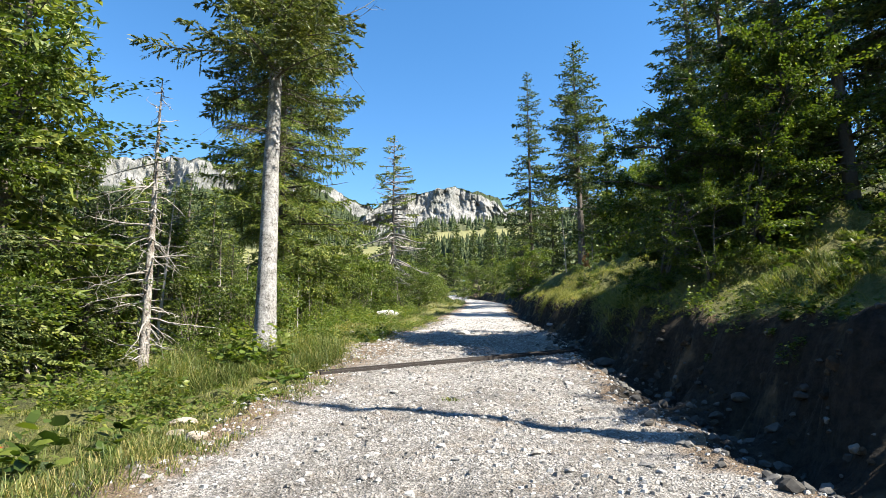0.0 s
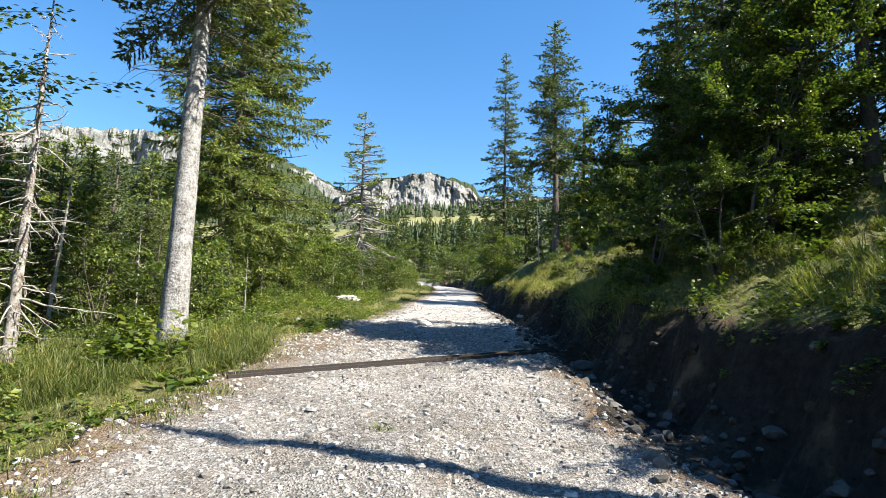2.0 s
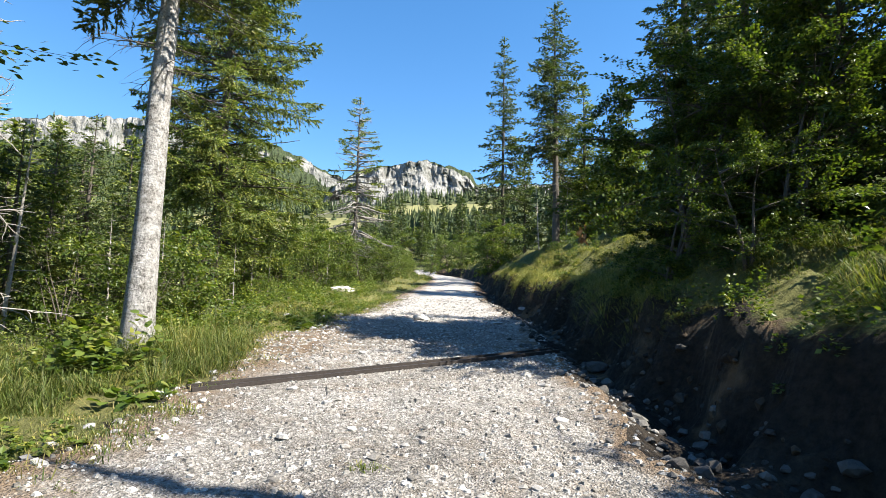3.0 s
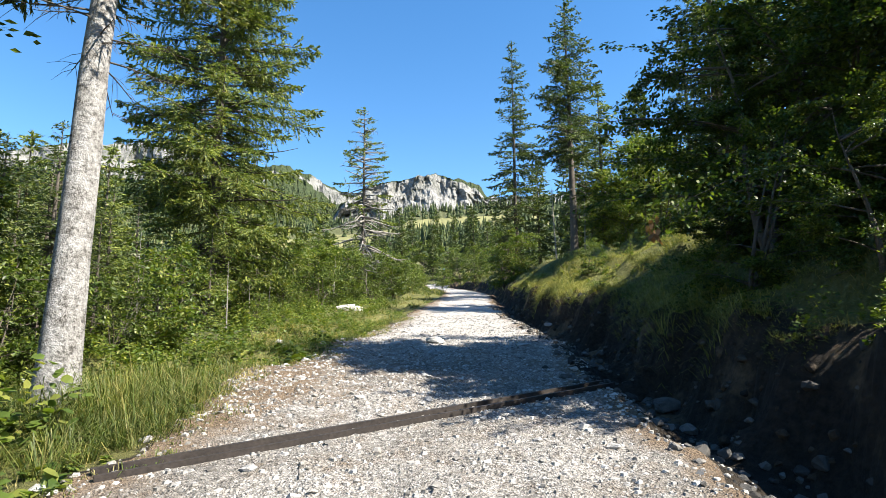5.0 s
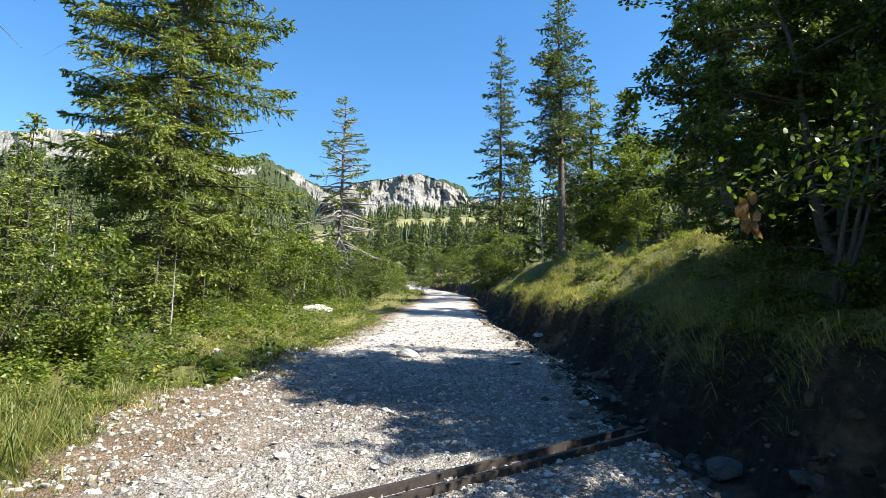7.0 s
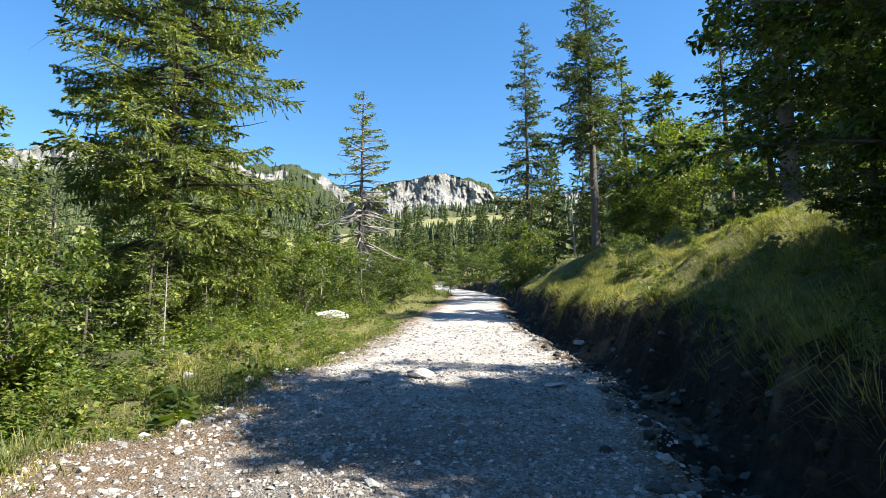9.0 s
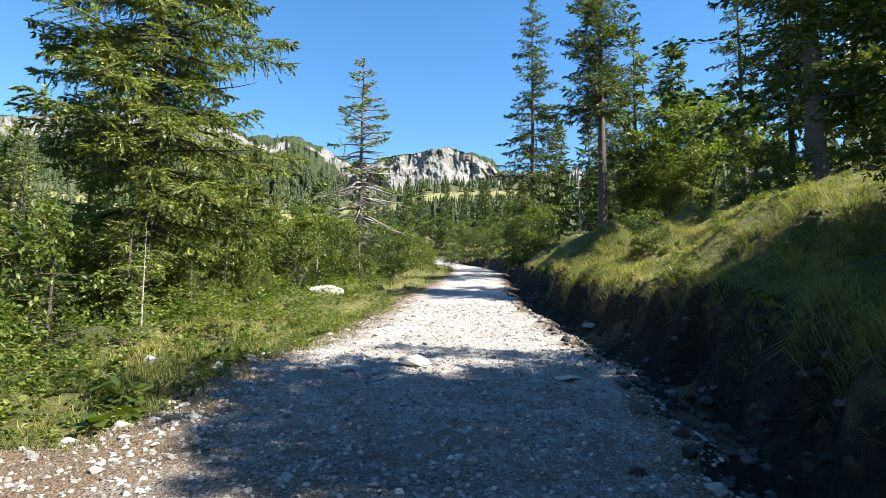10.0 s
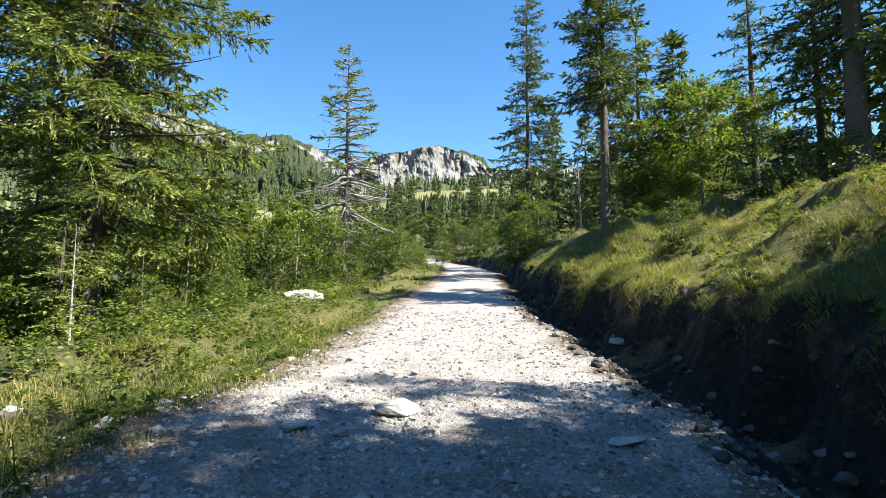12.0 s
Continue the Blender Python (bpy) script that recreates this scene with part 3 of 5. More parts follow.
def snag_chunks(h, r0, twigs, seed, lean, reach=0.8, long_ones=0):
    """A dead stem with many short crooked twigs and a few long bare branches."""
    rng = np.random.default_rng(seed)
    t = np.linspace(-0.03, 1, 22)
    wob = np.cumsum(rng.normal(0, 0.01, (22, 2)), 0) * h * 0.05
    path = np.stack([lean[0] * t * h + wob[:, 0], lean[1] * t * h + wob[:, 1], t * h], -1)
    trunk = tube(path, r0 * np.clip(1 - t, 0.06, 1) ** 0.75 * (1 + 0.5 * np.exp(-np.clip(t, 0, 1) * 30)), 9, 0.12)
    limbs = []

    def crooked(p, d, length, r, steps, bend, sink):
        pts = [p]
        for _ in range(steps):
            d = d + rng.normal(0, bend, 3) + np.array([0, 0, sink])
            d = d / np.linalg.norm(d)
            pts.append(pts[-1] + d * length / steps)
        limbs.append(tube(pts, r * np.linspace(1, 0.15, steps + 1), 4))
        return np.array(pts), d

    for i in range(twigs):
        u = 0.08 + 0.88 * (i + rng.uniform()) / twigs
        p = np.array([np.interp(u, t, path[:, c]) for c in range(3)])
        th = rng.uniform(0, 2 * math.pi)
        length = reach * (1.05 - u) ** 0.5 * (0.14 + 0.9 * rng.uniform() ** 1.6)
        pts, d = crooked(p, np.array([math.cos(th), math.sin(th), rng.uniform(-0.5, 0.25)]), length, 0.009 + 0.012 * length, 5, 0.22, -0.05)
        for _ in range(int(1 + length * 4)):
            k = int(rng.integers(2, 6))
            crooked(pts[k], d + rng.normal(0, 0.8, 3), length * rng.uniform(0.2, 0.4), 0.007, 3, 0.3, -0.05)
    for i in range(long_ones):
        u = 0.34 + 0.36 * (i + rng.uniform()) / long_ones
        p = np.array([np.interp(u, t, path[:, c]) for c in range(3)])
        th = math.pi + rng.uniform(-0.9, 0.7)
        pts, d = crooked(p, np.array([math.cos(th), math.sin(th), rng.uniform(-0.05, 0.25)]), rng.uniform(1.0, 2.0), 0.02, 8, 0.12, -0.06)
        for _ in range(9):
            k = int(rng.integers(2, 9))
            crooked(pts[k], d + rng.normal(0, 0.6, 3), rng.uniform(0.2, 0.6), 0.006, 4, 0.25, -0.05)
    return trunk, limbs, None


def tree(name, chunks, mats, label, group="", apart=False):
    ob = new(name)
    trunk, limbs, crown = chunks
    if apart:
        part("trunk", trunk, mats[0], ob, smooth=True)
        for c in limbs:
            part("branch", c, mats[1], ob, smooth=True)
    else:
        limbs = join(limbs)
        stem = part("trunk", join([trunk, limbs]), mats[0], ob, smooth=True)
        stem.data.materials.append(mats[1])
        stem.data.polygons.foreach_set("material_index", np.repeat([0, 1], [len(trunk[1]), len(limbs[1])]).astype(np.int32))
    if crown is not None:
        part("crown", crown, mats[2], ob)
    tagged(ob, label, "tree", group)
    return ob


def broadleaf_chunks(h, spread, leaves, leaf, seed, base=0.25, stems=1, r0=0.07, oval=False):
    """Trunk(s), limbs and loose leaf layers of a beech-like tree or shrub."""
    rng = np.random.default_rng(seed)
    trunks, limbs, P, D = [], [], [], []
    tips = []
    for sidx in range(stems):
        th = rng.uniform(0, 2 * math.pi)
        ln = rng.uniform(0.03, 0.12) if stems == 1 else rng.uniform(0.1, 0.4)
        s = np.linspace(-0.03, 1, 8)
        hh = h * rng.uniform(0.8, 1.0)
        path = np.stack([math.cos(th) * ln * hh * s + 0.03 * hh * np.sin(s * 5 + sidx), math.sin(th) * ln * hh * s + 0.03 * hh * np.cos(s * 4), hh * s], -1)
        trunks.append(tube(path, r0 * np.clip(1.02 - s, 0.05, 1.1), 7, 0.05))
        for i in range(int(16 / stems) + 5):
            u = rng.uniform(base, 0.98)
            at = np.array([np.interp(u, s, path[:, c]) for c in range(3)])
            a2 = rng.uniform(0, 2 * math.pi)
            L = spread * (0.35 + 0.75 * math.sin(math.pi * min(1, (u - base) / (1 - base) * 0.85 + 0.12))) * rng.uniform(0.6, 1.1)
            out = np.array([math.cos(a2), math.sin(a2), rng.uniform(0.1, 0.7)])
            q = np.linspace(0, 1, 5)
            bp = at + out * (L * q)[:, None]
            bp[:, 2] -= 0.22 * L * q ** 2
            limbs.append(tube(bp, (0.3 * r0) * (1 - 0.85 * q) + 0.002, 4))
            for j in range(7 if h > 4 else 3):
                q0 = rng.uniform(0.3, 1)
                b0 = np.array([np.interp(q0, q, bp[:, c]) for c in range(3)])
                d = out * 0.5 + rng.normal(0, 0.55, 3)
                d[2] *= 0.55
                l2 = L * rng.uniform(0.25, 0.5)
                e = b0 + d * l2
                limbs.append(tube([b0, (b0 + e) / 2 + np.array([0, 0, 0.03]), e], [0.006, 0.004, 0.002], 3))
                tips.append((b0, e))
    a, b = np.array([q[0] for q in tips]), np.array([q[1] for q in tips])
    k = rng.integers(0, len(tips), leaves)
    w = rng.uniform(0.1, 1.08, leaves)[:, None]
    P = a[k] * (1 - w) + b[k] * w + rng.normal(0, leaf * 0.9, (leaves, 3)) * np.array([1, 1, 0.6])
    D = (b - a)[k] + rng.normal(0, 0.35, (leaves, 3))
    D[:, 2] -= 0.15
    nrm = rng.normal(0, 0.45, (leaves, 3)) + np.array([0, 0, 1.0])
    lv = blades(P, D, leaf * rng.uniform(0.7, 1.25, leaves), leaf * rng.uniform(0.5, 0.75, leaves), nrm, 0.12, oval)
    return join(trunks), limbs, lv


def place(ob, x, y, turn=0.0, size=1.0, sink=0.05, tilt=0.0):
    ob.matrix_world = pose(x, y, ground_at(x, y) - sink, tilt, 0, turn) @ Matrix.Scale(size, 4)
    return ob


def repeat(ob, x, y, turn, size, sink=0.08):
    c = copy_thing(ob, pose(x, y, ground_at(x, y) - sink, 0, 0, turn))
    c.scale = (size, size, size)
    return c


SPRUCE = (M_BARK, M_DARKBARK, M_NEEDLE_O)
DARK = (M_DARKBARK, M_DARKBARK, M_NEEDLE_D)

# the tall spruce with the bare pale trunk by the track
pale = place(tree("spruce_tree", spruce_chunks(14, 3.9, 2.9, 200, 11, 0.12, 0.42, 0.205, 0.085, (-0.062, 0.15), live=0.17, curtain=0.5, heavy=0.8), SPRUCE, "tall spruce with a bare pale grey trunk beside the track", apart=True), -3.35, 10.95)
for a0, a1, lift, ln in ((-8, 10, 0.35, 2.7), (12, -14, 0.1, 2.3), (30, 8, 0.5, 1.7), (160, 14, 0.2, 1.9)):
    bs = np.linspace(0, 1, 9)[:, None]
    ang = np.radians(a0 + a1 * bs)
    z0 = 7.4 + 0.35 * (a0 % 5)
    root = np.array([-0.062 * z0, 0.15 * z0, z0])
    bp = root + ln * bs * np.concatenate([np.cos(ang), np.sin(ang), 0 * ang], 1) + np.array([0, 0, 1.0]) * ln * (-0.22 * np.sin(bs * 2.6) + lift * bs ** 2)
    limb = part("branch", tube(bp, 0.028 * (1.05 - bs[:, 0]), 5), M_DEAD, pale, "bare grey dead branch")
    for q in range(2, 9):
        d = np.array([math.cos(ang[q, 0] + (-1) ** q * 0.8), math.sin(ang[q, 0] + (-1) ** q * 0.8), 0.15 - 0.1 * (q % 3)])
        part("twig", tube([bp[q], bp[q] + d * 0.22, bp[q] + d * (0.3 + 0.07 * (q % 4)) + np.array([0, 0, 0.06])], [0.008, 0.005, 0.002], 4), M_DEAD, limb)
# the dead snag
place(tree("dead_tree", snag_chunks(5.9, 0.09, 170, 12, (-0.06, 0.08), 1.1, 7), (M_PEEL, M_DEAD, M_DEAD), "bleached dead spruce snag with broken bare twigs", apart=True), -5.2, 10.2)
# the full spruce on the valley side
place(tree("spruce_tree", spruce_chunks(21, 1.6, 4.6, 350, 13, 0.08, 0.45, 0.27, 0.11, pointed=0.5, sparse=0.15, curtain=0.75, twigs=True), (M_DARKBARK, M_DARKBARK, M_NEEDLE), "broad green spruce with drooping branches"), -8.3, 28.3)
# the thin half-dead spruce
place(tree("spruce_tree", spruce_chunks(15.5, 1.5, 3.6, 200, 14, 0.95, 0.55, 0.2, 0.17, sparse=0.35, pointed=0.9, heavy=2.0), (M_DARKBARK, M_GREYTWIG, M_NEEDLE), "half-dead spruce with sparse needles and grey bare branches"), -4.3, 48.5)

stem = place(tree("dead_sapling", snag_chunks(4.2, 0.045, 34, 21, (0.03, 0.02), 0.7), (M_DEAD, M_DEAD, M_DEAD), "thin dead grey sapling among the bushes", "dead saplings"), -6.1, 12.4)
for x, y, sz in ((-7.0, 14.8, 0.8), (-5.6, 14.6, 0.55), (-6.4, 18.8, 0.7), (-5.9, 23.6, 0.6), (-7.6, 26.5, 0.9), (-6.2, 29.5, 0.7), (-4.6, 36.5, 0.8), (-7.2, 10.2, 0.9), (-3.2, 41, 0.7), (9.4, 43.5, 1.4), (11.5, 44.0, 1.2), (-6.2, 27.0, 0.45)):
    repeat(stem, x, y, (x * 71 + y * 37) % 360, sz)
tall = place(tree("spruce_tree", spruce_chunks(22.8, 1.5, 3.7, 185, 15, 0.08, 0.5, 0.22, 0.2, pointed=0.95, curtain=0.4), DARK, "slender dark green spruce on the bank"), 8.9, 57.0)
tall2 = place(tree("spruce_tree", spruce_chunks(18.4, 3.6, 3.4, 185, 16, 0.12, 0.5, 0.26, 0.18, pointed=0.8, live=0.2), DARK, "tall shaggy spruce rooted on the grassy bank"), 10.1, 41.5)
thin = place(tree("spruce_tree", spruce_chunks(14, 3.0, 2.1, 100, 19, 0.3, 0.45, 0.2, 0.18), DARK, "thin spruce with a dark bare lower trunk"), 18.4, 42.0)
mids = [place(tree("spruce_tree", spruce_chunks(12, 0.8, 2.6, 120, 17 + i, 0.06, 0.42, 0.17, 0.22, sides=3), (M_DARKBARK, M_DARKBARK, M_NEEDLE), "green spruce in the wood", "spruces of the wood"), *p) for i, p in enumerate([(-13, 33, 0, 0.8), (17.5, 60)])]
thin_out = [place(tree("spruce_tree", spruce_chunks(12, 0.6, 2.5, 110, 27 + i, 0.03, 0.4, 0.17, 0.42, sides=3), (M_DARKBARK, M_DARKBARK, M_NEEDLE_D), "green spruce in the wood", "spruces of the wood"), *p) for i, p in enumerate([(-15, 60), (9, 104)])]
for x, y, s, k in ((-6.8, 14.5, 0.35, 0), (-7.8, 12.6, 0.3, 1), (-9, 17, 0.45, 0), (-6.4, 17.4, 0.3, 1), (-8.5, 21, 0.5, 1), (-7, 25, 0.35, 0), (-10.5, 18.5, 0.55, 1), (-12, 27, 0.6, 0), (-7.4, 9.5, 0.8, 1), (6.2, 20.8, 0.075, 0), (5.9, 24.5, 0.06, 1), (-9.2, 10.6, 0.75, 0), (-8.3, 10.2, 0.85, 1), (-12.5, 14, 1.0, 1), (-17, 26, 1.1, 0), (-20, 38, 1.2, 1), (-12, 42, 0.9, 1), (-9, 58, 0.8, 0), (-5, 66, 0.55, 1), (-15, 55, 1.1, 0), (-22, 18, 1.2, 1), (-25, 30, 1.2, 0), (-14, 17, 1.0, 0), (-11.5, 22, 0.7, 1), (-13, 25, 0.6, 0),
                   (12.9, 44, 1.05, 1), (13.5, 38, 0.4, 0), (16, 46, 0.5, 1), (25, 36, 1.0, 1), (14, 54, 0.7, 1), (20, 55, 1.2, 0), (12, 62, 0.9, 1), (16, 66, 1.0, 0), (14.4, 26.2, 0.9, 1), (15.0, 27.8, 1.25, 0), (17.8, 28.5, 1.1, 1), (14.2, 31, 0.8, 1), (-1.6, 55, 0.5, 0), (-4.6, 46, 0.45, 1), (-9.5, 33.5, 0.5, 0), (-11, 45, 0.7, 1), (-6.8, 44, 0.5, 0), (-14, 38, 0.8, 1),
                   (-9, 82, 0.7, 1), (12, 84, 0.7, 0), (-14, 72, 0.9, 1), (-18, 64, 1.0, 0), (-30, 45, 1.2, 1), (-34, 28, 1.3, 0), (-28, 12, 1.2, 1), (-6.5, 72, 0.5, 0), (-3, 84, 0.6, 1), (-6, 95, 0.7, 0), (-11, 92, 0.8, 1), (2, 108, 0.8, 0), (6, 112, 0.9, 1), (-2, 118, 0.9, 0), (-8, 112, 0.9, 1), (11, 100, 0.8, 0), (-15, 102, 1.0, 1), (-22, 85, 1.1, 0), (-26, 70, 1.1, 1), (-24, 52, 1.1, 0), (-35, 60, 1.2, 1), (10, 122, 1.0, 1), (-5, 128, 1.0, 0), (3, 130, 1.0, 1), (-13, 125, 1.0, 0), (14, 112, 0.9, 1)):
    repeat((thin_out if math.hypot(x, y) > 48 else mids)[k], x, y, (x * 71 + y * 37) % 360, s)

place(tree("dead_tree", spruce_chunks(11, 3, 0.7, 16, 20, 9.0, 0.2, 0.3, 0.1)[:2] + (None,), (M_DEAD, M_DEAD, M_DEAD), "tall bare dead spruce above the bank"), 8.5, 2.7)

place(tree("spruce_tree", spruce_chunks(16, 3.2, 3.2, 130, 24, 0.15, 0.45, 0.30, 0.16), DARK, "old dark spruce with a thick trunk on the bank"), 12.4, 27.0)

# dark trees over the bank
near_dark = [place(tree("spruce_tree", spruce_chunks(12, 0.7, 2.9, 112, 31 + i, 0.14, 0.42, 0.2, 0.14, sparse=0.12), DARK, "dense dark spruce above the cut bank", "spruces above the bank"), *p) for i, p in enumerate([(8.3, 13.2, 0, 0.82), (10.0, 11.3)])]
for x, y, s, k in ((8.2, 11.2, 0.75, 1), (8.4, 16.1, 0.42, 1), (7.2, 17.0, 0.28, 0), (10.6, 16.3, 0.45, 0), (12.6, 15.6, 0.6, 1), (11.5, 9.7, 0.95, 0), (13.0, 8.8, 0.95, 1), (7.4, 14.3, 0.75, 0), (10.4, 11.6, 0.9, 1), (9.2, 15.3, 0.68, 0), (-7.0, 11.4, 0.3, 0), (-8.2, 13.6, 0.36, 1), (-6.5, 13.0, 0.33, 0), (-9.8, 15.5, 0.5, 1), (-7.6, 16.2, 0.38, 0), (-6.9, 8.3, 0.42, 1), (-10.0, 10.5, 0.8, 0), (-8.4, 18.6, 0.5, 1), (-7.2, 15.2, 0.38, 0), (-8.6, 15.0, 0.4, 1), (-9.2, 19.6, 0.5, 0), (-6.0, 16.3, 0.26, 1), (-10.2, 21.6, 0.55, 0), (-7.9, 20.2, 0.4, 1), (-6.2, 20.8, 0.24, 0), (-8.9, 23.6, 0.45, 1)):
    repeat(near_dark[k], x, y, (x * 71 + y * 37) % 360, s)

BEECH = (M_DARKBARK, M_DARKBARK, M_LEAF)
beech = place(tree("beech_tree", broadleaf_chunks(5.6, 2.6, 19000, 0.082, 41, 0.10, 3, 0.07, True), BEECH, "young beech leaning over the bank, green leaves", "beeches"), 5.6, 10.9, 0, 0.66)
beech2 = place(tree("beech_tree", broadleaf_chunks(4.2, 2.5, 17000, 0.072, 42, 0.08, 2, 0.08, True), BEECH, "young beech with layered green leaves", "beeches"), 5.8, 13.4, 100)
old_beech = [place(tree("beech_tree", broadleaf_chunks(6.0, 2.6, 14000, 0.085, 44 + i, 0.08, 2, 0.09), BEECH, "leafy green beech at the wood's edge", "beeches"), *p) for i, p in enumerate([(-8.6, 9.0), (-9.5, 12.5)])]
# those near x 7.3 below y 7 stand unseen, added to shade the bank
for x, y, s, k in ((6.7, 11.8, 0.75, 1), (7.2, 3.6, 0.44, 0), (7.3, 5.2, 0.5, 0), (7.5, 6.8, 0.52, 0), (5.0, 5.3, 0.3, 0), (4.7, 10.2, 0.42, 1), (4.5, 12.1, 0.5, 0), (7.4, 11.6, 0.8, 0), (6.4, 14.6, 0.85, 1), (5.7, 14.9, 0.5, 0)):
    repeat((beech, beech2)[k], x, y, (x * 91 + y * 57) % 360, s)
for x, y, s, k in ((-11.5, 11, 1.4, 0), (-7.6, 6.6, 0.9, 0), (-10.5, 8.0, 1.4, 1), (-11.5, 15.0, 1.0, 1)):
    repeat(old_beech[k], x, y, (x * 91 + y * 57) % 360, s)
# a low branch of the beech with withered leaves, reaching over the ditch
inv = np.array(beech.matrix_world.inverted())


def local(p):
    return np.asarray(p) @ inv[:3, :3].T + inv[:3, 3]


bq = np.linspace(0, 1, 8)[:, None]
bpath = np.array([5.55, 10.9, ground_at(5.6, 10.9) + 0.9]) * (1 - bq) + np.array([2.5, 10.15, 2.95]) * bq + np.array([0, 0, 0.35]) * np.sin(bq * 3.1)
low_branch = part("branch", tube(local(bpath), 0.02 * (1.1 - bq[:, 0]), 5), M_DARKBARK, beech, "low branch reaching over the ditch")
kk = RNG.uniform(0.25, 1, 640)
lp = np.stack([np.interp(kk, bq[:, 0], bpath[:, c]) for c in range(3)], -1) + RNG.normal(0, 0.14, (640, 3))
spray_part = part("leaf_spray", blades(local(lp), RNG.normal(0, 1, (640, 3)) + np.array([-0.5, 0, -0.2]), 0.08, 0.05, RNG.normal(0, 0.4, (640, 3)) + np.array([0, 0, 1.0]), 0.1, True), M_LEAF, low_branch)
tagged(spray_part, kind="stuff")
wp = np.array([2.55, 10.2, 2.9]) + RNG.normal(0, 1, (14, 3)) * np.array([0.04, 0.04, 0.07])
for q in wp:
    part("withered_leaf", blades(local(q[None]), RNG.normal(0, 0.25, (1, 3)) + np.array([0, 0, -1.0]), 0.15, 0.075, None, 0.25, True), M_BROWNLEAF, low_branch, "withered brown hanging leaf")
sunny = place(tree("beech_tree", broadleaf_chunks(6.0, 2.4, 5500, 0.18, 43, 0.08, 3, 0.08), (M_DARKBARK, M_DARKBARK, M_LEAF_Y), "sunlit young beech with yellow-green leaves", "beeches"), 14.0, 42)
for x, y, s in ((15.5, 40, 1.1), (12.6, 45.5, 0.8), (17.0, 44.5, 1.2), (15.5, 48, 1.1), (12.8, 39.5, 0.5), (19, 47, 1.2), (7.0, 49.5, 0.75), (-5.8, 36, 0.75), (-7.6, 32.6, 0.7), (-6.4, 40.5, 0.8), (-4.9, 42.5, 0.7), (-8.6, 36.5, 0.85), (-10.5, 39, 0.9), (-3.4, 52, 0.8), (-7.5, 48, 0.9), (-9.5, 44, 1.0), (-12, 50, 1.0), (-6, 54, 0.8), (-11.5, 33, 0.8), (-2.5, 68, 0.8), (4, 104, 1.0), (0, 112, 1.1), (8, 92, 0.9)):
    repeat(sunny, x, y, (x * 91 + y * 57) % 360, s)

shrub = place(tree("shrub", broadleaf_chunks(2.4, 1.1, 3000, 0.10, 51, 0.05, 5, 0.02), (M_DARKBARK, M_DARKBARK, M_LEAF_Y), "bushy yellow-green hazel shrub", "shrubs"), -5.5, 17.5)
shrub2 = place(tree("shrub", broadleaf_chunks(3.2, 1.4, 3600, 0.12, 52, 0.05, 5, 0.025), (M_DARKBARK, M_DARKBARK, M_LEAF), "bushy dark green willow shrub", "shrubs"), -2.7, 38)
for x, y, s, k in ((-6.8, 20, 1.0, 1), (-5.6, 26, 0.6, 0), (-5.8, 31, 1.0, 0), (-4.8, 34, 0.9, 1), (-3.2, 43, 0.9, 0), (-2.0, 50, 1.0, 1), (-0.8, 57, 1.0, 0), (6.5, 48, 1.6, 0), (7.8, 52, 1.2, 1), (8.4, 60, 1.0, 0), (-7.6, 17, 0.9, 1), (-6.0, 37, 1.0, 1), (-8.5, 34, 1.3, 0), (-7, 42, 1.3, 1), (-5.5, 47, 1.2, 0),
                   (-5.9, 13.6, 0.7, 1), (-6.6, 8.2, 0.6, 0), (-6.2, 6.2, 0.5, 1), (-6.9, 12, 0.8, 0), (-9.5, 20, 1.3, 0), (-10, 25, 1.3, 1), (-11, 29, 1.3, 1), (-12, 36, 1.4, 0), (5.8, 23.6, 0.36, 1), (9.8, 36, 0.5, 0), (13, 32, 0.9, 1), (11.8, 27.5, 0.6, 1), (0.2, 68, 0.9, 0), (-1, 78, 1.4, 0), (3, 90, 1.6, 0), (7, 80, 1.3, 1), (9, 70, 1.3, 0), (7.9, 16.0, 0.9, 1), (7.0, 16.6, 0.55, 1), (8.8, 17.4, 0.8, 1), (-5.2, 15.6, 0.55, 1), (-6.2, 18.6, 0.7, 0), (-4.6, 24.5, 0.4, 0), (-4.3, 10.4, 0.3, 1), (-4.5, 28, 0.5, 0), (-3, 62, 1.2, 1), (6, 96, 1.8, 1), (-1, 98, 1.8, 0)):
    repeat((shrub, shrub2)[k], x, y, (x * 91 + y * 57) % 360, s)


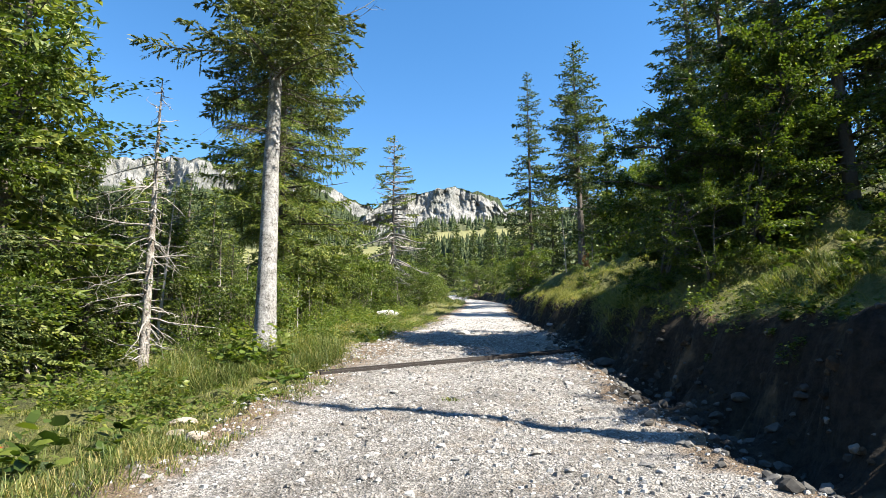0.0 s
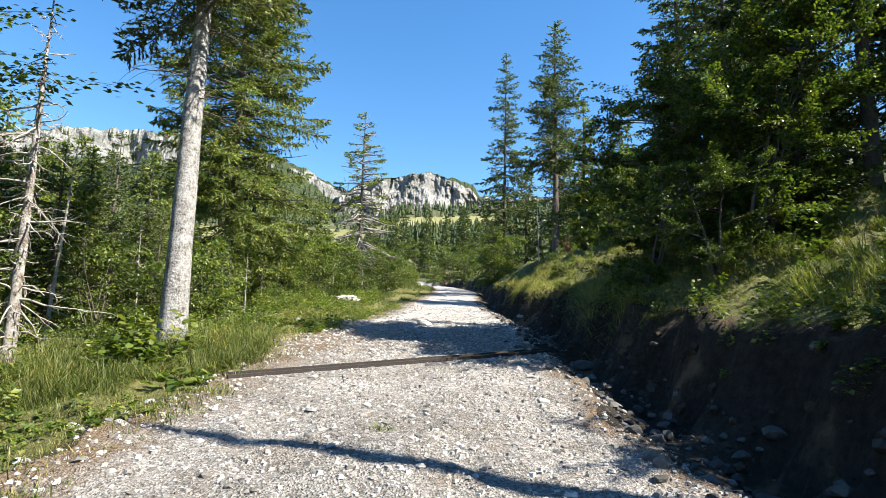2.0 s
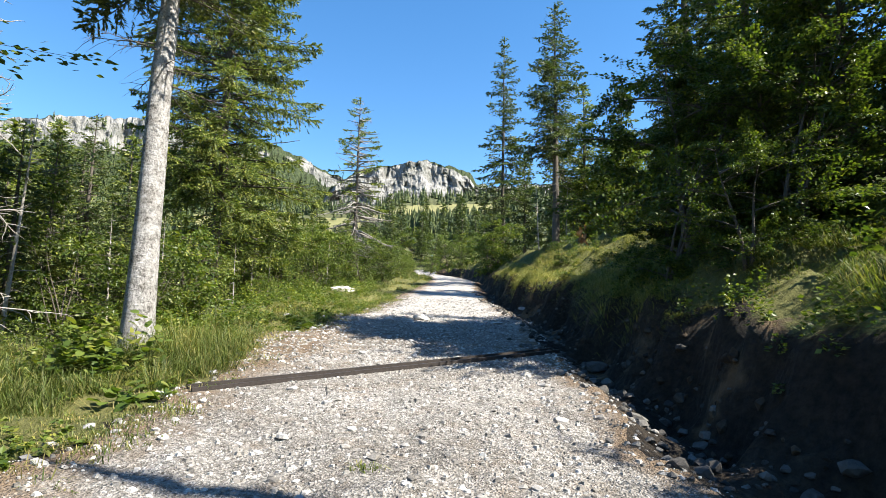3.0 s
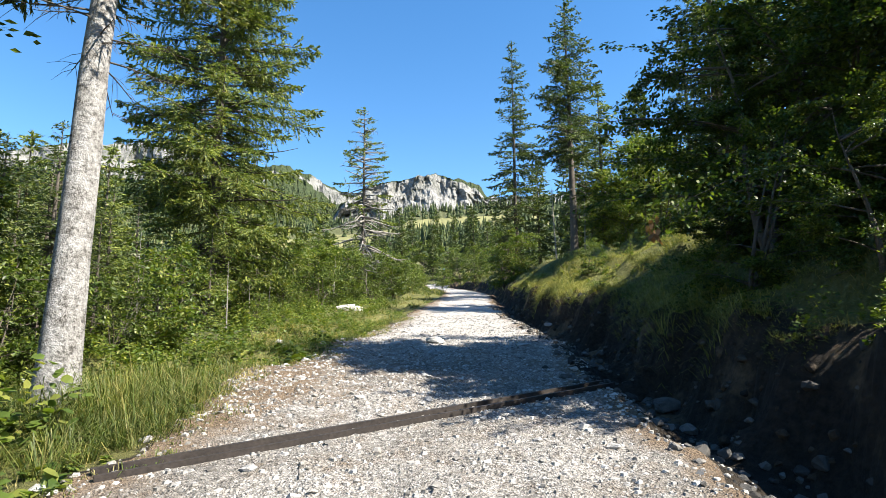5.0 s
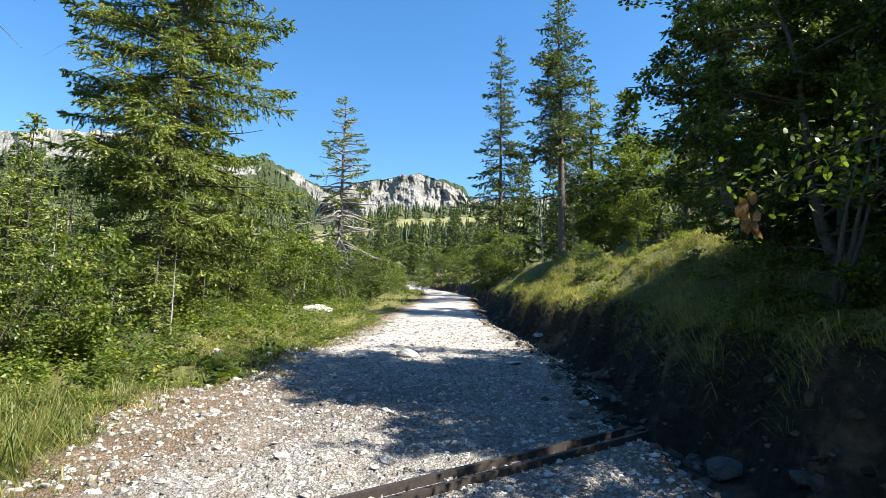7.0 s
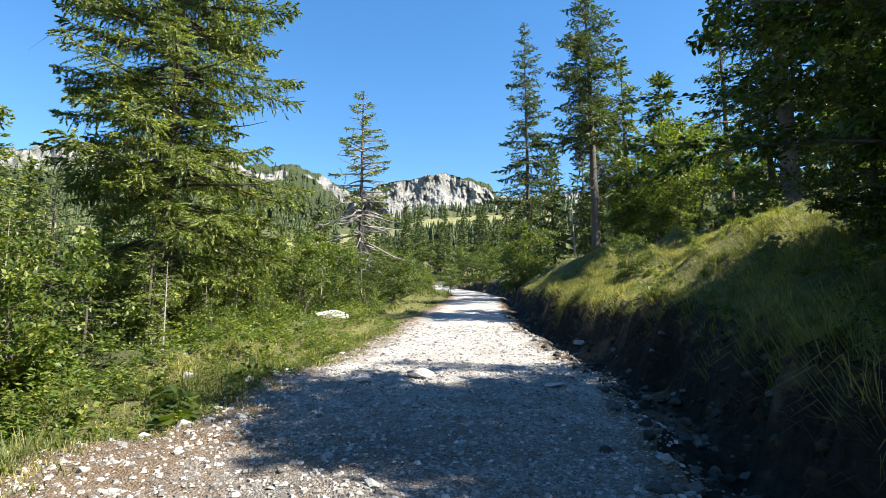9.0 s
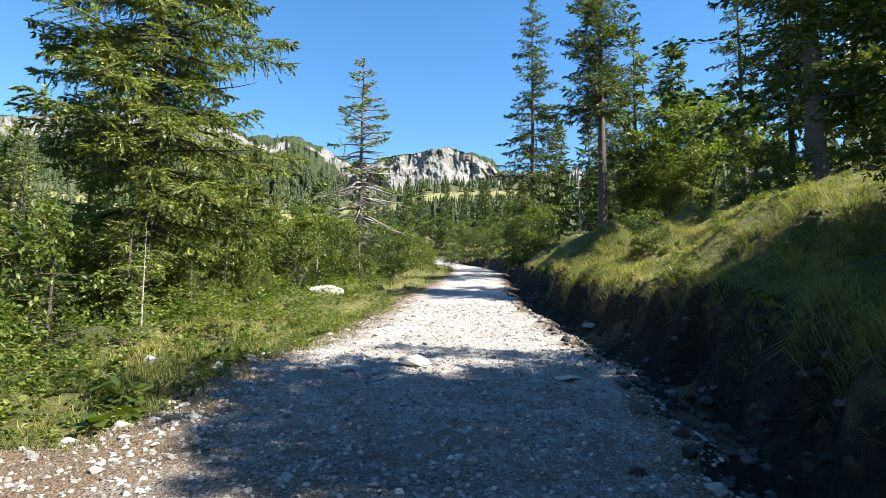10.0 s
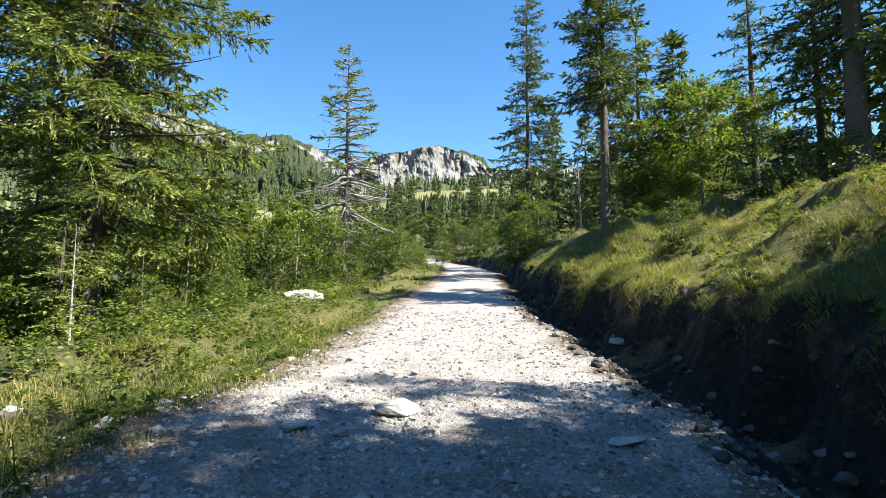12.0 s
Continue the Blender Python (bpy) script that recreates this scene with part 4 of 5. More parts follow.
# ---- far woods ----
def far_woods():
    pts = []
    rng = np.random.default_rng(5)
    while len(pts) < 3600:
        az, r = rng.uniform(-65, 40), rng.uniform(75, 480)
        if abs(az - 2) < 12 and r < 125:
            continue
        if 255 < r < 362 and -20 < az < 9 and rng.uniform() > 0.03:
            continue
        if rng.uniform() > (r / 480) ** 0.5 + 0.15:
            continue
        pts.append((r * math.sin(radians(az)), r * math.cos(radians(az)), rng.uniform(5, 9) * (0.75 if 160 < r < 256 and -20 < az < 9 else 1.1)))
    for _ in range(1000):
        az, r = rng.uniform(-26, 12), rng.uniform(126, 262)
        pts.append((r * math.sin(radians(az)), r * math.cos(radians(az)), rng.uniform(4.5, 7)))
    for k in range(3300):
        src, top = (ridge, 44 if k % 7 == 0 else 31) if k < 2950 else (peak, 18)
        i, j = int(top * rng.uniform() ** 1.2), int(rng.integers(0, src[0].shape[1]))
        pts.append((src[0][i, j], src[1][i, j], rng.uniform(5, 10) if k < 2950 else rng.uniform(6, 10), src[2][i, j]))
    P = np.array([(p[0], p[1], p[3] if len(p) > 3 else np.nan, p[2]) for p in pts])
    z = height(P[:, 0], P[:, 1], False)
    P[:, 2] = np.where(np.isnan(P[:, 2]), z, P[:, 2]) - 0.4
    vs, fs, n = [], [], 0
    for x, y, zz, h in P:
        tiers = 5
        for k in range(tiers):
            b = h * (0.06 + 0.17 * k)
            t = min(h, b + h * 0.3)
            R = h * 0.21 * (1 - k / tiers * 0.9)
            m = 6
            th = np.arange(m) * 2 * math.pi / m + rng.uniform(0, 6)
            rr = R * rng.uniform(0.45, 1.25, m)
            ring = np.stack([x + rr * np.cos(th), y + rr * np.sin(th), zz + b + rng.uniform(-0.05, 0.05, m) * h], -1)
            vs.append(np.concatenate([ring, [[x, y, zz + t]]]))
            i = np.arange(m)
            fs.append(np.stack([n + i, n + (i + 1) % m, np.full(m, n + m)], -1))
            n += m + 1
    ob = new("far_woods", mesh_of("far_woods", np.concatenate(vs), np.concatenate(fs), M_FAR))
    tagged(ob, "dark conifer forest covering the far slopes", "forest", kind="stuff")


far_woods()


# ---- grass ----
def grass(name, tufts, per, area, length, width, material, label, seed, spread=0.06, hang=0.0, short=False):
    """Arching blades in tufts; area(rng, n) gives the tufts' x, y. hang: how far the blades lean towards the track."""
    rng = np.random.default_rng(seed)
    tx, ty = area(rng, tufts)
    if tufts > 500 and "bank" not in label:
        keep = value_noise(np.stack([tx * 0.9, ty * 0.9, 0 * tx], -1), seed) + rng.normal(0, 0.2, len(tx)) > -0.12
        tx, ty = tx[keep], ty[keep]
    lush = np.clip(0.95 + 0.75 * value_noise(np.stack([tx * 0.8, ty * 0.8, 0 * tx], -1), 17), 0.45, 1.6)
    size = np.repeat(rng.uniform(0.45, 1.35, len(tx)) * lush, per)
    n = len(tx) * per
    th = rng.uniform(0, 2 * math.pi, n)
    r = spread * np.sqrt(rng.uniform(0, 1, n)) * size * 1.5
    x, y = np.repeat(tx, per) + r * np.cos(th), np.repeat(ty, per) + r * np.sin(th)
    z = height(x, y)
    th = th + rng.normal(0, 0.7, n)
    L = length * size * rng.uniform(0.5, 1.2, n)
    bend = rng.uniform(0.5, 1.5, n)
    out = np.stack([np.cos(th) - hang, np.sin(th), 0 * th], -1)
    side = np.stack([-np.sin(th), np.cos(th), 0 * th], -1)
    p0 = np.stack([x, y, z - 0.02], -1)
    up = np.array([0, 0, 1.0])
    mid = p0 + up * (L * (0.62 - 0.12 * bend))[:, None] + out * (L * bend * 0.28)[:, None]
    tip = p0 + up * (L * (1.0 - 0.66 * bend - 0.35 * hang))[:, None] + out * (L * bend * 0.8)[:, None]
    W = side * (width * rng.uniform(0.6, 1.3, n) / 2)[:, None]
    v = np.stack([p0 - W, p0 + W, mid + W * 0.8, mid - W * 0.8, tip], 1).reshape(-1, 3)
    k = np.arange(n)[:, None] * 5
    f = np.concatenate([k + [0, 1, 2], k + [0, 2, 3], k + [3, 2, 4]], 1).reshape(-1, 3)
    if short:
        v, f = np.stack([p0 - W, p0 + W, tip], 1).reshape(-1, 3), np.arange(3 * n).reshape(-1, 3)
    ob = new(name, mesh_of(name, v, f, material))
    tagged(ob, label, "grass", kind="stuff")


def verge(d0, d1, y0, y1, side, power=1.0):
    def area(rng, n):
        y = y0 + (y1 - y0) * rng.uniform(0, 1, n) ** power
        d = rng.uniform(d0, d1, n)
        return (left_edge(y) - d if side < 0 else right_edge(y) + d), y
    return area


grass("grass", 2200, 22, verge(0.1, 3.6, 2.5, 34, -1, 1.3), 0.15, 0.007, M_GRASS, "green grass on the roadside verge", 61)
grass("grass", 420, 34, verge(0.8, 3.2, 8.4, 12.8, -1), 0.44, 0.007, M_GRASS, "long tufted grass by the pale trunk", 62, 0.08)
grass("grass", 260, 12, verge(-0.45, 0.15, 3, 28, -1), 0.11, 0.009, M_GRASS, "small grass tufts creeping onto the gravel", 68)
grass("grass", 2600, 18, verge(0.2, 4.0, 11, 34, -1, 1.2), 0.15, 0.010, M_TURF, "rough short grass along the verge", 70, 0.1, 0.0, True)
grass("grass", 1100, 14, verge(-0.2, 0.8, 2.5, 26, -1, 1.1), 0.13, 0.008, M_GRASS, "short grass creeping over the track's edge", 71, 0.07)
grass("grass", 13000, 20, verge(1.25, 8, 10, 32, 1, 1.25), 0.12, 0.009, M_TURF, "short turf on the sunny bank", 72, 0.11, 0.2, True)
grass("grass", 60, 42, lambda rng, n: (-2.45 + rng.normal(0, 0.3, n), 10.5 + rng.normal(0, 0.6, n)), 0.6, 0.007, M_GRASS, "mound of long arching grass beside the track", 73, 0.09)
grass("dry_grass", 1000, 12, verge(0.6, 3.2, 12, 45, -1), 0.22, 0.007, M_DRY, "dry yellow grass stalks along the verge", 63, 0.1)
grass("grass", 2600, 16, verge(1.5, 8, 11, 42, 1, 1.1), 0.19, 0.006, M_TURF, "grass on top of the cut bank", 64, 0.08)
grass("grass", 650, 30, verge(1.25, 2.2, 11, 40, 1), 0.3, 0.006, M_TURF, "long grass hanging over the cut bank", 69, 0.07, 0.6)
grass("dry_grass", 1300, 12, verge(1.4, 7, 9, 40, 1, 1.2), 0.2, 0.006, M_DRY, "yellowed grass on the bank", 65, 0.08, 0.2)
grass("dry_grass", 420, 16, verge(-0.3, 0.6, 4, 26, -1, 1.1), 0.13, 0.006, M_DRY, "withered grass litter along the track's edge", 74, 0.08)
grass("grass", 330, 46, verge(1.1, 4.2, 11.5, 30, 1), 0.32, 0.006, M_TURF, "big arching grass clumps on the lip of the bank", 75, 0.1, 0.35)
grass("grass", 130, 40, verge(0.15, 2.2, 11, 26, -1), 0.28, 0.008, M_GRASS, "big arching grass clumps in the verge", 76, 0.1)
grass("grass", 1100, 14, verge(0.2, 9, 34, 85, -1), 0.5, 0.035, M_GRASS, "grass along the far verge", 66, 0.15)
grass("grass", 1100, 14, verge(1.2, 12, 40, 90, 1), 0.45, 0.035, M_GRASS, "grass along the far bank", 67, 0.15)


def undergrowth(name, clumps, per, area, tall, leaf, material, label, seed):
    """Low leafy plants: clumps of leaves on unseen stalks, in mounds."""
    rng = np.random.default_rng(seed)
    x, y = area(rng, clumps)
    n = len(x)
    if n > 200:
        keep = value_noise(np.stack([x * 0.6, y * 0.6, 0 * x], -1), seed) > -0.25
        x, y = x[keep], y[keep]
        n = len(x)
    hh = tall * (0.25 + 1.1 * rng.uniform(0, 1, n) ** 1.8)
    P = np.stack([x, y, height(x, y)], -1)
    P = np.repeat(P, per, 0)
    H = np.repeat(hh, per)
    m = len(P)
    q = rng.uniform(0.1, 1, m)
    a = rng.uniform(0, 2 * math.pi, m)
    r = H * 0.55 * np.sqrt(rng.uniform(0, 1, m)) * np.sqrt(1.05 - q)
    P = P + np.stack([r * np.cos(a), r * np.sin(a), H * q], -1)
    D = np.stack([np.cos(a), np.sin(a), rng.uniform(-0.3, 0.4, m)], -1) + rng.normal(0, 0.3, (m, 3))
    N = rng.normal(0, 0.4, (m, 3)) + np.array([0, 0, 1.0])
    L = leaf * rng.uniform(0.6, 1.4, m)
    ob = new(name, mesh_of(name, *blades(P, D, L, L * 0.7, N, 0.12, clumps < 50), material))
    tagged(ob, label, "undergrowth", kind="stuff")


undergrowth("undergrowth", 480, 60, verge(1.2, 5.0, 3.0, 20, -1), 0.45, 0.065, M_LEAF_Y, "leafy green weeds and brambles on the verge", 81)
undergrowth("undergrowth", 950, 60, verge(3.4, 13, 10, 48, -1), 0.75, 0.08, M_LEAF_Y, "yellow-green undergrowth below the verge", 82)
undergrowth("undergrowth", 500, 50, verge(4, 16, 12, 60, -1), 1.0, 0.09, M_LEAF, "dark green undergrowth at the wood's edge", 83)
undergrowth("undergrowth", 150, 60, verge(2.6, 5.0, 3, 13.5, 1), 0.5, 0.08, M_LEAF, "dark leafy plants hanging over the bank", 84)
undergrowth("undergrowth", 900, 20, verge(-0.05, 1.6, 3, 26, -1, 1.2), 0.12, 0.05, M_LEAF_Y, "small broad-leaved weeds in the verge", 85)
undergrowth("undergrowth", 260, 50, verge(6, 16, 18, 60, 1), 0.9, 0.1, M_LEAF, "leafy plants under the trees on the bank", 86)


undergrowth("broad_leaf_plant", 22, 34, lambda rng, n: (-3.35 + rng.normal(0, 0.3, n), 9.95 + rng.normal(0, 0.22, n)), 0.7, 0.105, M_LEAF_Y, "clump of broad bright green leaves at the foot of the pale trunk", 87)
undergrowth("broad_leaf_plant", 7, 9, lambda rng, n: (-2.3 + rng.normal(0, 0.2, n), 8.95 + rng.normal(0, 0.25, n)), 0.16, 0.12, M_LEAF_Y, "low broad-leaved plants at the edge of the gravel", 88)
undergrowth("broad_leaf_plant", 16, 9, lambda rng, n: (-3.3 + rng.normal(0, 0.5, n), 4.9 + rng.normal(0, 0.6, n)), 0.3, 0.13, M_LEAF, "broad-leaved weeds in the roadside grass", 89)

undergrowth("broad_leaf_plant", 9, 9, lambda rng, n: (-2.1 + rng.normal(0, 0.3, n), 17.9 + rng.normal(0, 0.4, n)), 0.26, 0.14, M_LEAF, "low broad-leaved weeds among stones at the track's edge", 93)
undergrowth("broad_leaf_plant", 9, 9, lambda rng, n: (-2.0 + rng.normal(0, 0.35, n), 15.6 + rng.normal(0, 0.4, n)), 0.26, 0.13, M_LEAF, "low broad-leaved weeds among stones at the track's edge", 94)
undergrowth("undergrowth", 190, 55, verge(1.5, 4.0, 14.5, 36, -1), 0.6, 0.075, M_LEAF_Y, "yellow-green leafy weeds and seedlings in the verge grass", 95)
undergrowth("undergrowth", 190, 45, verge(1.4, 6.0, 12, 32, 1), 0.3, 0.06, M_LEAF_Y, "small leafy herbs growing in the turf of the bank", 96)

grass("grass", 170, 40, verge(2.3, 4.2, 7.2, 10.8, 1), 0.3, 0.009, M_GRASS, "long arching grass on the sunlit ledge of the bank", 77, 0.1, 0.5)
grass("grass", 1500, 20, verge(2.0, 5.0, 5, 11, 1), 0.13, 0.010, M_GRASS, "short grass on the ledge of the bank", 78, 0.11, 0.2, True)
grass("grass", 3200, 14, verge(0.0, 3.4, 2.4, 12, -1), 0.12, 0.009, M_GRASS, "short mixed grass by the track", 79, 0.1, 0.0, True)
undergrowth("undergrowth", 110, 40, verge(1.3, 1.9, 3, 14, 1), 0.28, 0.05, M_LEAF, "small dark plants rooted in the cut bank", 98)
undergrowth("undergrowth", 520, 26, verge(0.3, 3.0, 13, 32, -1), 0.16, 0.055, M_LEAF_Y, "low green weeds among the verge grass", 97)

# ---- steel drainage channel across the track ----
def box(x0, x1, y0, y1, z0, z1):
    v = np.array([(x, y, z) for z in (z0, z1) for y in (y0, y1) for x in (x0, x1)], float)
    return v, np.array([(0, 2, 3, 1), (4, 5, 7, 6), (0, 1, 5, 4), (2, 6, 7, 3), (0, 4, 6, 2), (1, 3, 7, 5)])


drain = new("drain_channel")
CH_A, CH_B = Vector((-1.95, 9.2, 0)), Vector((2.75, 12.45, 0))
CH_L = (CH_B - CH_A).length
for nm, b in (("rail", (0, CH_L, -0.115, -0.065, -0.12, 0.022)), ("rail", (0, CH_L, 0.055, 0.105, -0.12, 0.042)), ("bottom", (0, CH_L, -0.055, 0.055, -0.08, -0.05))):
    part(nm, box(*b), M_STEEL, drain)
za, zb = ground_at(CH_A.x, CH_A.y) + 0.01, ground_at(CH_B.x, CH_B.y) + 0.075
drain.matrix_world = pose(CH_A.x, CH_A.y, za, 0, -math.degrees(math.atan2(zb - za, CH_L)), math.degrees(math.atan2(CH_B.y - CH_A.y, CH_B.x - CH_A.x)))
tagged(drain, "dark rusty steel drainage channel laid across the gravel track", "drain")


# ---- stones ----
def stone_mesh(seed, flat, material, worn=False):
    """An angular broken stone: the hull of some random points, with its edges worn off when seen near."""
    r = random.Random(seed)
    bm = bmesh.new()
    for _ in range(22):
        d = Vector((r.gauss(0, 1), r.gauss(0, 1), r.gauss(0, 1))).normalized() * 0.5 * r.uniform(0.8, 1.05)
        bm.verts.new((d.x, d.y * 0.85, d.z * flat))
    bmesh.ops.convex_hull(bm, input=bm.verts)
    bmesh.ops.delete(bm, geom=[q for q in bm.verts if not q.link_faces], context="VERTS")
    if worn:
        bmesh.ops.bevel(bm, geom=bm.edges[:], offset=0.03, segments=1, affect="EDGES", clamp_overlap=True)
        bmesh.ops.triangulate(bm, faces=bm.faces[:])
        bmesh.ops.subdivide_edges(bm, edges=[e for e in bm.edges if e.calc_length() > 0.12], cuts=2, use_grid_fill=True)
        for q in bm.verts:
            q.co *= 1 + r.uniform(-0.035, 0.035)
    me = bpy.data.meshes.new("stone")
    bm.to_mesh(me)
    bm.free()
    me.materials.append(material)
    return me


STONES = [stone_mesh(i, 0.42 + 0.09 * (i % 4), M_PALE) for i in range(7)]
SHADED = [stone_mesh(20 + i, 0.6 + 0.09 * (i % 3), M_DITCH) for i in range(6)]


def boulder(x, y, size, k, label, turn=0, wide=1.0, own=None, lift=0.1):
    ob = new("stone", own[0] if own else STONES[k])
    ob.matrix_world = pose(x, y, ground_at(x, y) + lift * size, 0, 0, turn) @ Matrix.Diagonal((size * wide, size, size, 1))
    tagged(ob, label, "stone", "loose stones")


boulder(0.61, 17.75, 0.36, 0, "pale limestone block lying on the gravel track", 20, 1.5, [stone_mesh(44, 0.6, M_SLAB, True)], 0.22)
boulder(-0.22, 17.25, 0.24, 0, "pale limestone block lying on the gravel track", 50, 1.3, [stone_mesh(45, 0.5, M_SLAB, True)], 0.18)
boulder(2.43, 16.84, 0.27, 3, "flat pale stone bedded in the gravel", 5, 1.4, [stone_mesh(49, 0.28, M_SLAB, True)], 0.1)
boulder(0.23, 17.1, 0.18, 2, "flat pale stone bedded in the gravel", 40, 1.3)
for x, y, size, turn in ((-1.88, 14.6, 0.13, 15), (-1.62, 14.85, 0.14, 40), (-1.45, 15.05, 0.11, 70), (-1.75, 17.3, 0.17, 25), (-1.95, 17.0, 0.13, 60), (-1.6, 18.0, 0.14, 10), (-2.75, 17.6, 0.18, 30)):
    boulder(x, y, size, 3, "pale flat stone at the grassy edge of the track", turn, 1.35)
boulder(-2.84, 30.1, 0.8, 1, "large white limestone slab lying in the verge grass", 30, 1.7, [stone_mesh(40, 0.55, M_SLAB, True)], 0.22)
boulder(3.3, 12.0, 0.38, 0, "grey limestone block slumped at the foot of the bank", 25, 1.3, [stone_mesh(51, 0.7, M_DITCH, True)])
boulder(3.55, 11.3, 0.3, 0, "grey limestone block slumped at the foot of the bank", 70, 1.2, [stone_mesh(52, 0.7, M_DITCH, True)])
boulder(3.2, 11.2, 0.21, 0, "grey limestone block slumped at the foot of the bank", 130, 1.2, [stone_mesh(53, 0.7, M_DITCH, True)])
boulder(4.0, 21.8, 0.32, 4, "pale stone at the edge of the ditch", 70)
boulder(-0.25, 6.3, 0.10, 5, "grey stone lying on the gravel", 70)
boulder(-2.6, 6.0, 0.26, 6, "flat tan stone on the grassy edge", 10, 1.3, [stone_mesh(46, 0.5, M_TAN, True)])
boulder(-2.2, 5.35, 0.24, 2, "flat tan stone on the grassy edge", 80, 1.2, [stone_mesh(47, 0.5, M_TAN, True)])
boulder(-2.45, 5.55, 0.17, 2, "flat tan stone on the grassy edge", 30, 1.3, [stone_mesh(48, 0.45, M_TAN, True)])

rng = np.random.default_rng(77)
for i in range(300):
    if i < 150:
        y = rng.uniform(3, 22) if i < 70 else rng.uniform(11, 21)
        x = rng.uniform(left_edge(y) + 0.1, right_edge(y))
        s = 0.04 + 0.12 * rng.uniform() ** 2.6
    elif i < 260:
        y = rng.uniform(4, 22)
        x = right_edge(y) + rng.normal(0.45, 0.3)
        s = 0.05 + 0.15 * rng.uniform() ** 2.5
    else:
        y = rng.uniform(4, 24)
        x = left_edge(y) + rng.normal(0.0, 0.15)
        s = 0.06 + 0.13 * rng.uniform() ** 2
    st = new("stone", SHADED[int(rng.integers(6))] if 150 <= i < 260 else STONES[int(rng.integers(7))])
    st.matrix_world = pose(x, y, ground_at(x, y) + 0.05 * s, rng.uniform(-15, 15), rng.uniform(-15, 15), rng.uniform(0, 360)) @ Matrix.Diagonal((s * 1.2, s, s, 1))
    st.parent = road
n = 36000
y = np.where(np.arange(n) < 24000, 0.5 + 26 * rng.uniform(0, 1, n) ** 1.3, rng.uniform(11, 19, n))
w = rng.uniform(-0.02, 1.03, n)
x = left_edge(y) * (1 - w) + right_edge(y) * w
s = 0.007 + 0.028 * rng.uniform(0, 1, n) ** 4
c = np.stack([x, y, height(x, y) + s * 0.15], -1)
octa = np.array([(1, 0, -0.3), (0, 1, -0.3), (-1, 0, -0.3), (0, -1, -0.3), (0.62, 0.15, 0.42), (-0.1, 0.6, 0.36), (-0.6, -0.1, 0.42), (0.1, -0.62, 0.36)], float)
th = rng.uniform(0, 6.28, n)
pv = octa[None] * rng.uniform(0.65, 1.3, (n, 8, 1)) * s[:, None, None]
pv = np.stack([pv[..., 0] * np.cos(th)[:, None] - pv[..., 1] * np.sin(th)[:, None], pv[..., 0] * np.sin(th)[:, None] + pv[..., 1] * np.cos(th)[:, None], pv[..., 2]], -1) + c[:, None]
of = np.array([(0, 1, 5), (0, 5, 4), (1, 2, 6), (1, 6, 5), (2, 3, 7), (2, 7, 6), (3, 0, 4), (3, 4, 7), (4, 5, 6), (4, 6, 7)])
pf = (np.arange(n)[:, None, None] * 8 + of[None]).reshape(-1, 3)
# coarser broken stones bedded in the track
hulls = []
for q in STONES:
    hv, hf = np.array([u.co for u in q.vertices]), np.array([u.vertices for u in q.polygons if len(u.vertices) == 3])
    hulls.append((hv, hf))
bits = []
YY = 2.5 + 26 * rng.uniform(0, 1, 2600) ** 0.9
WW = rng.uniform(-0.02, 1.08, 2600)
XX = left_edge(YY) * (1 - WW) + right_edge(YY) * WW
ZZ = height(XX, YY)
for i in range(2600):
    xx, yy = XX[i], YY[i]
    a, sz = rng.uniform(0, 6.28), 0.022 + 0.085 * rng.uniform() ** 3.2
    hv, hf = hulls[i % 7]
    c, sn = math.cos(a), math.sin(a)
    bits.append((np.stack([hv[:, 0] * c - hv[:, 1] * sn, hv[:, 0] * sn + hv[:, 1] * c, hv[:, 2]], -1) * sz + np.array([xx, yy, ZZ[i] + 0.05 * sz]), hf))
rubble = []
RY = 3.5 + 30 * rng.uniform(0, 1, 1300) ** 1.2
RD = np.clip(rng.normal(0.5, 0.4, 1300), -0.15, 1.5)
RX = right_edge(RY) + RD
RZ = height(RX, RY)
for i in range(1300):
    a, sz = rng.uniform(0, 6.28), 0.035 + 0.15 * rng.uniform() ** 2.5
    hv, hf = hulls[i % 7]
    c, sn = math.cos(a), math.sin(a)
    rubble.append((np.stack([hv[:, 0] * c - hv[:, 1] * sn, hv[:, 0] * sn + hv[:, 1] * c, hv[:, 2] * 1.3], -1) * sz + np.array([RX[i], RY[i], RZ[i] + 0.1 * sz]), hf))
clods = []
CY = rng.uniform(4, 28, 420)
CX = right_edge(CY) + rng.uniform(0.72, 1.25, 420)
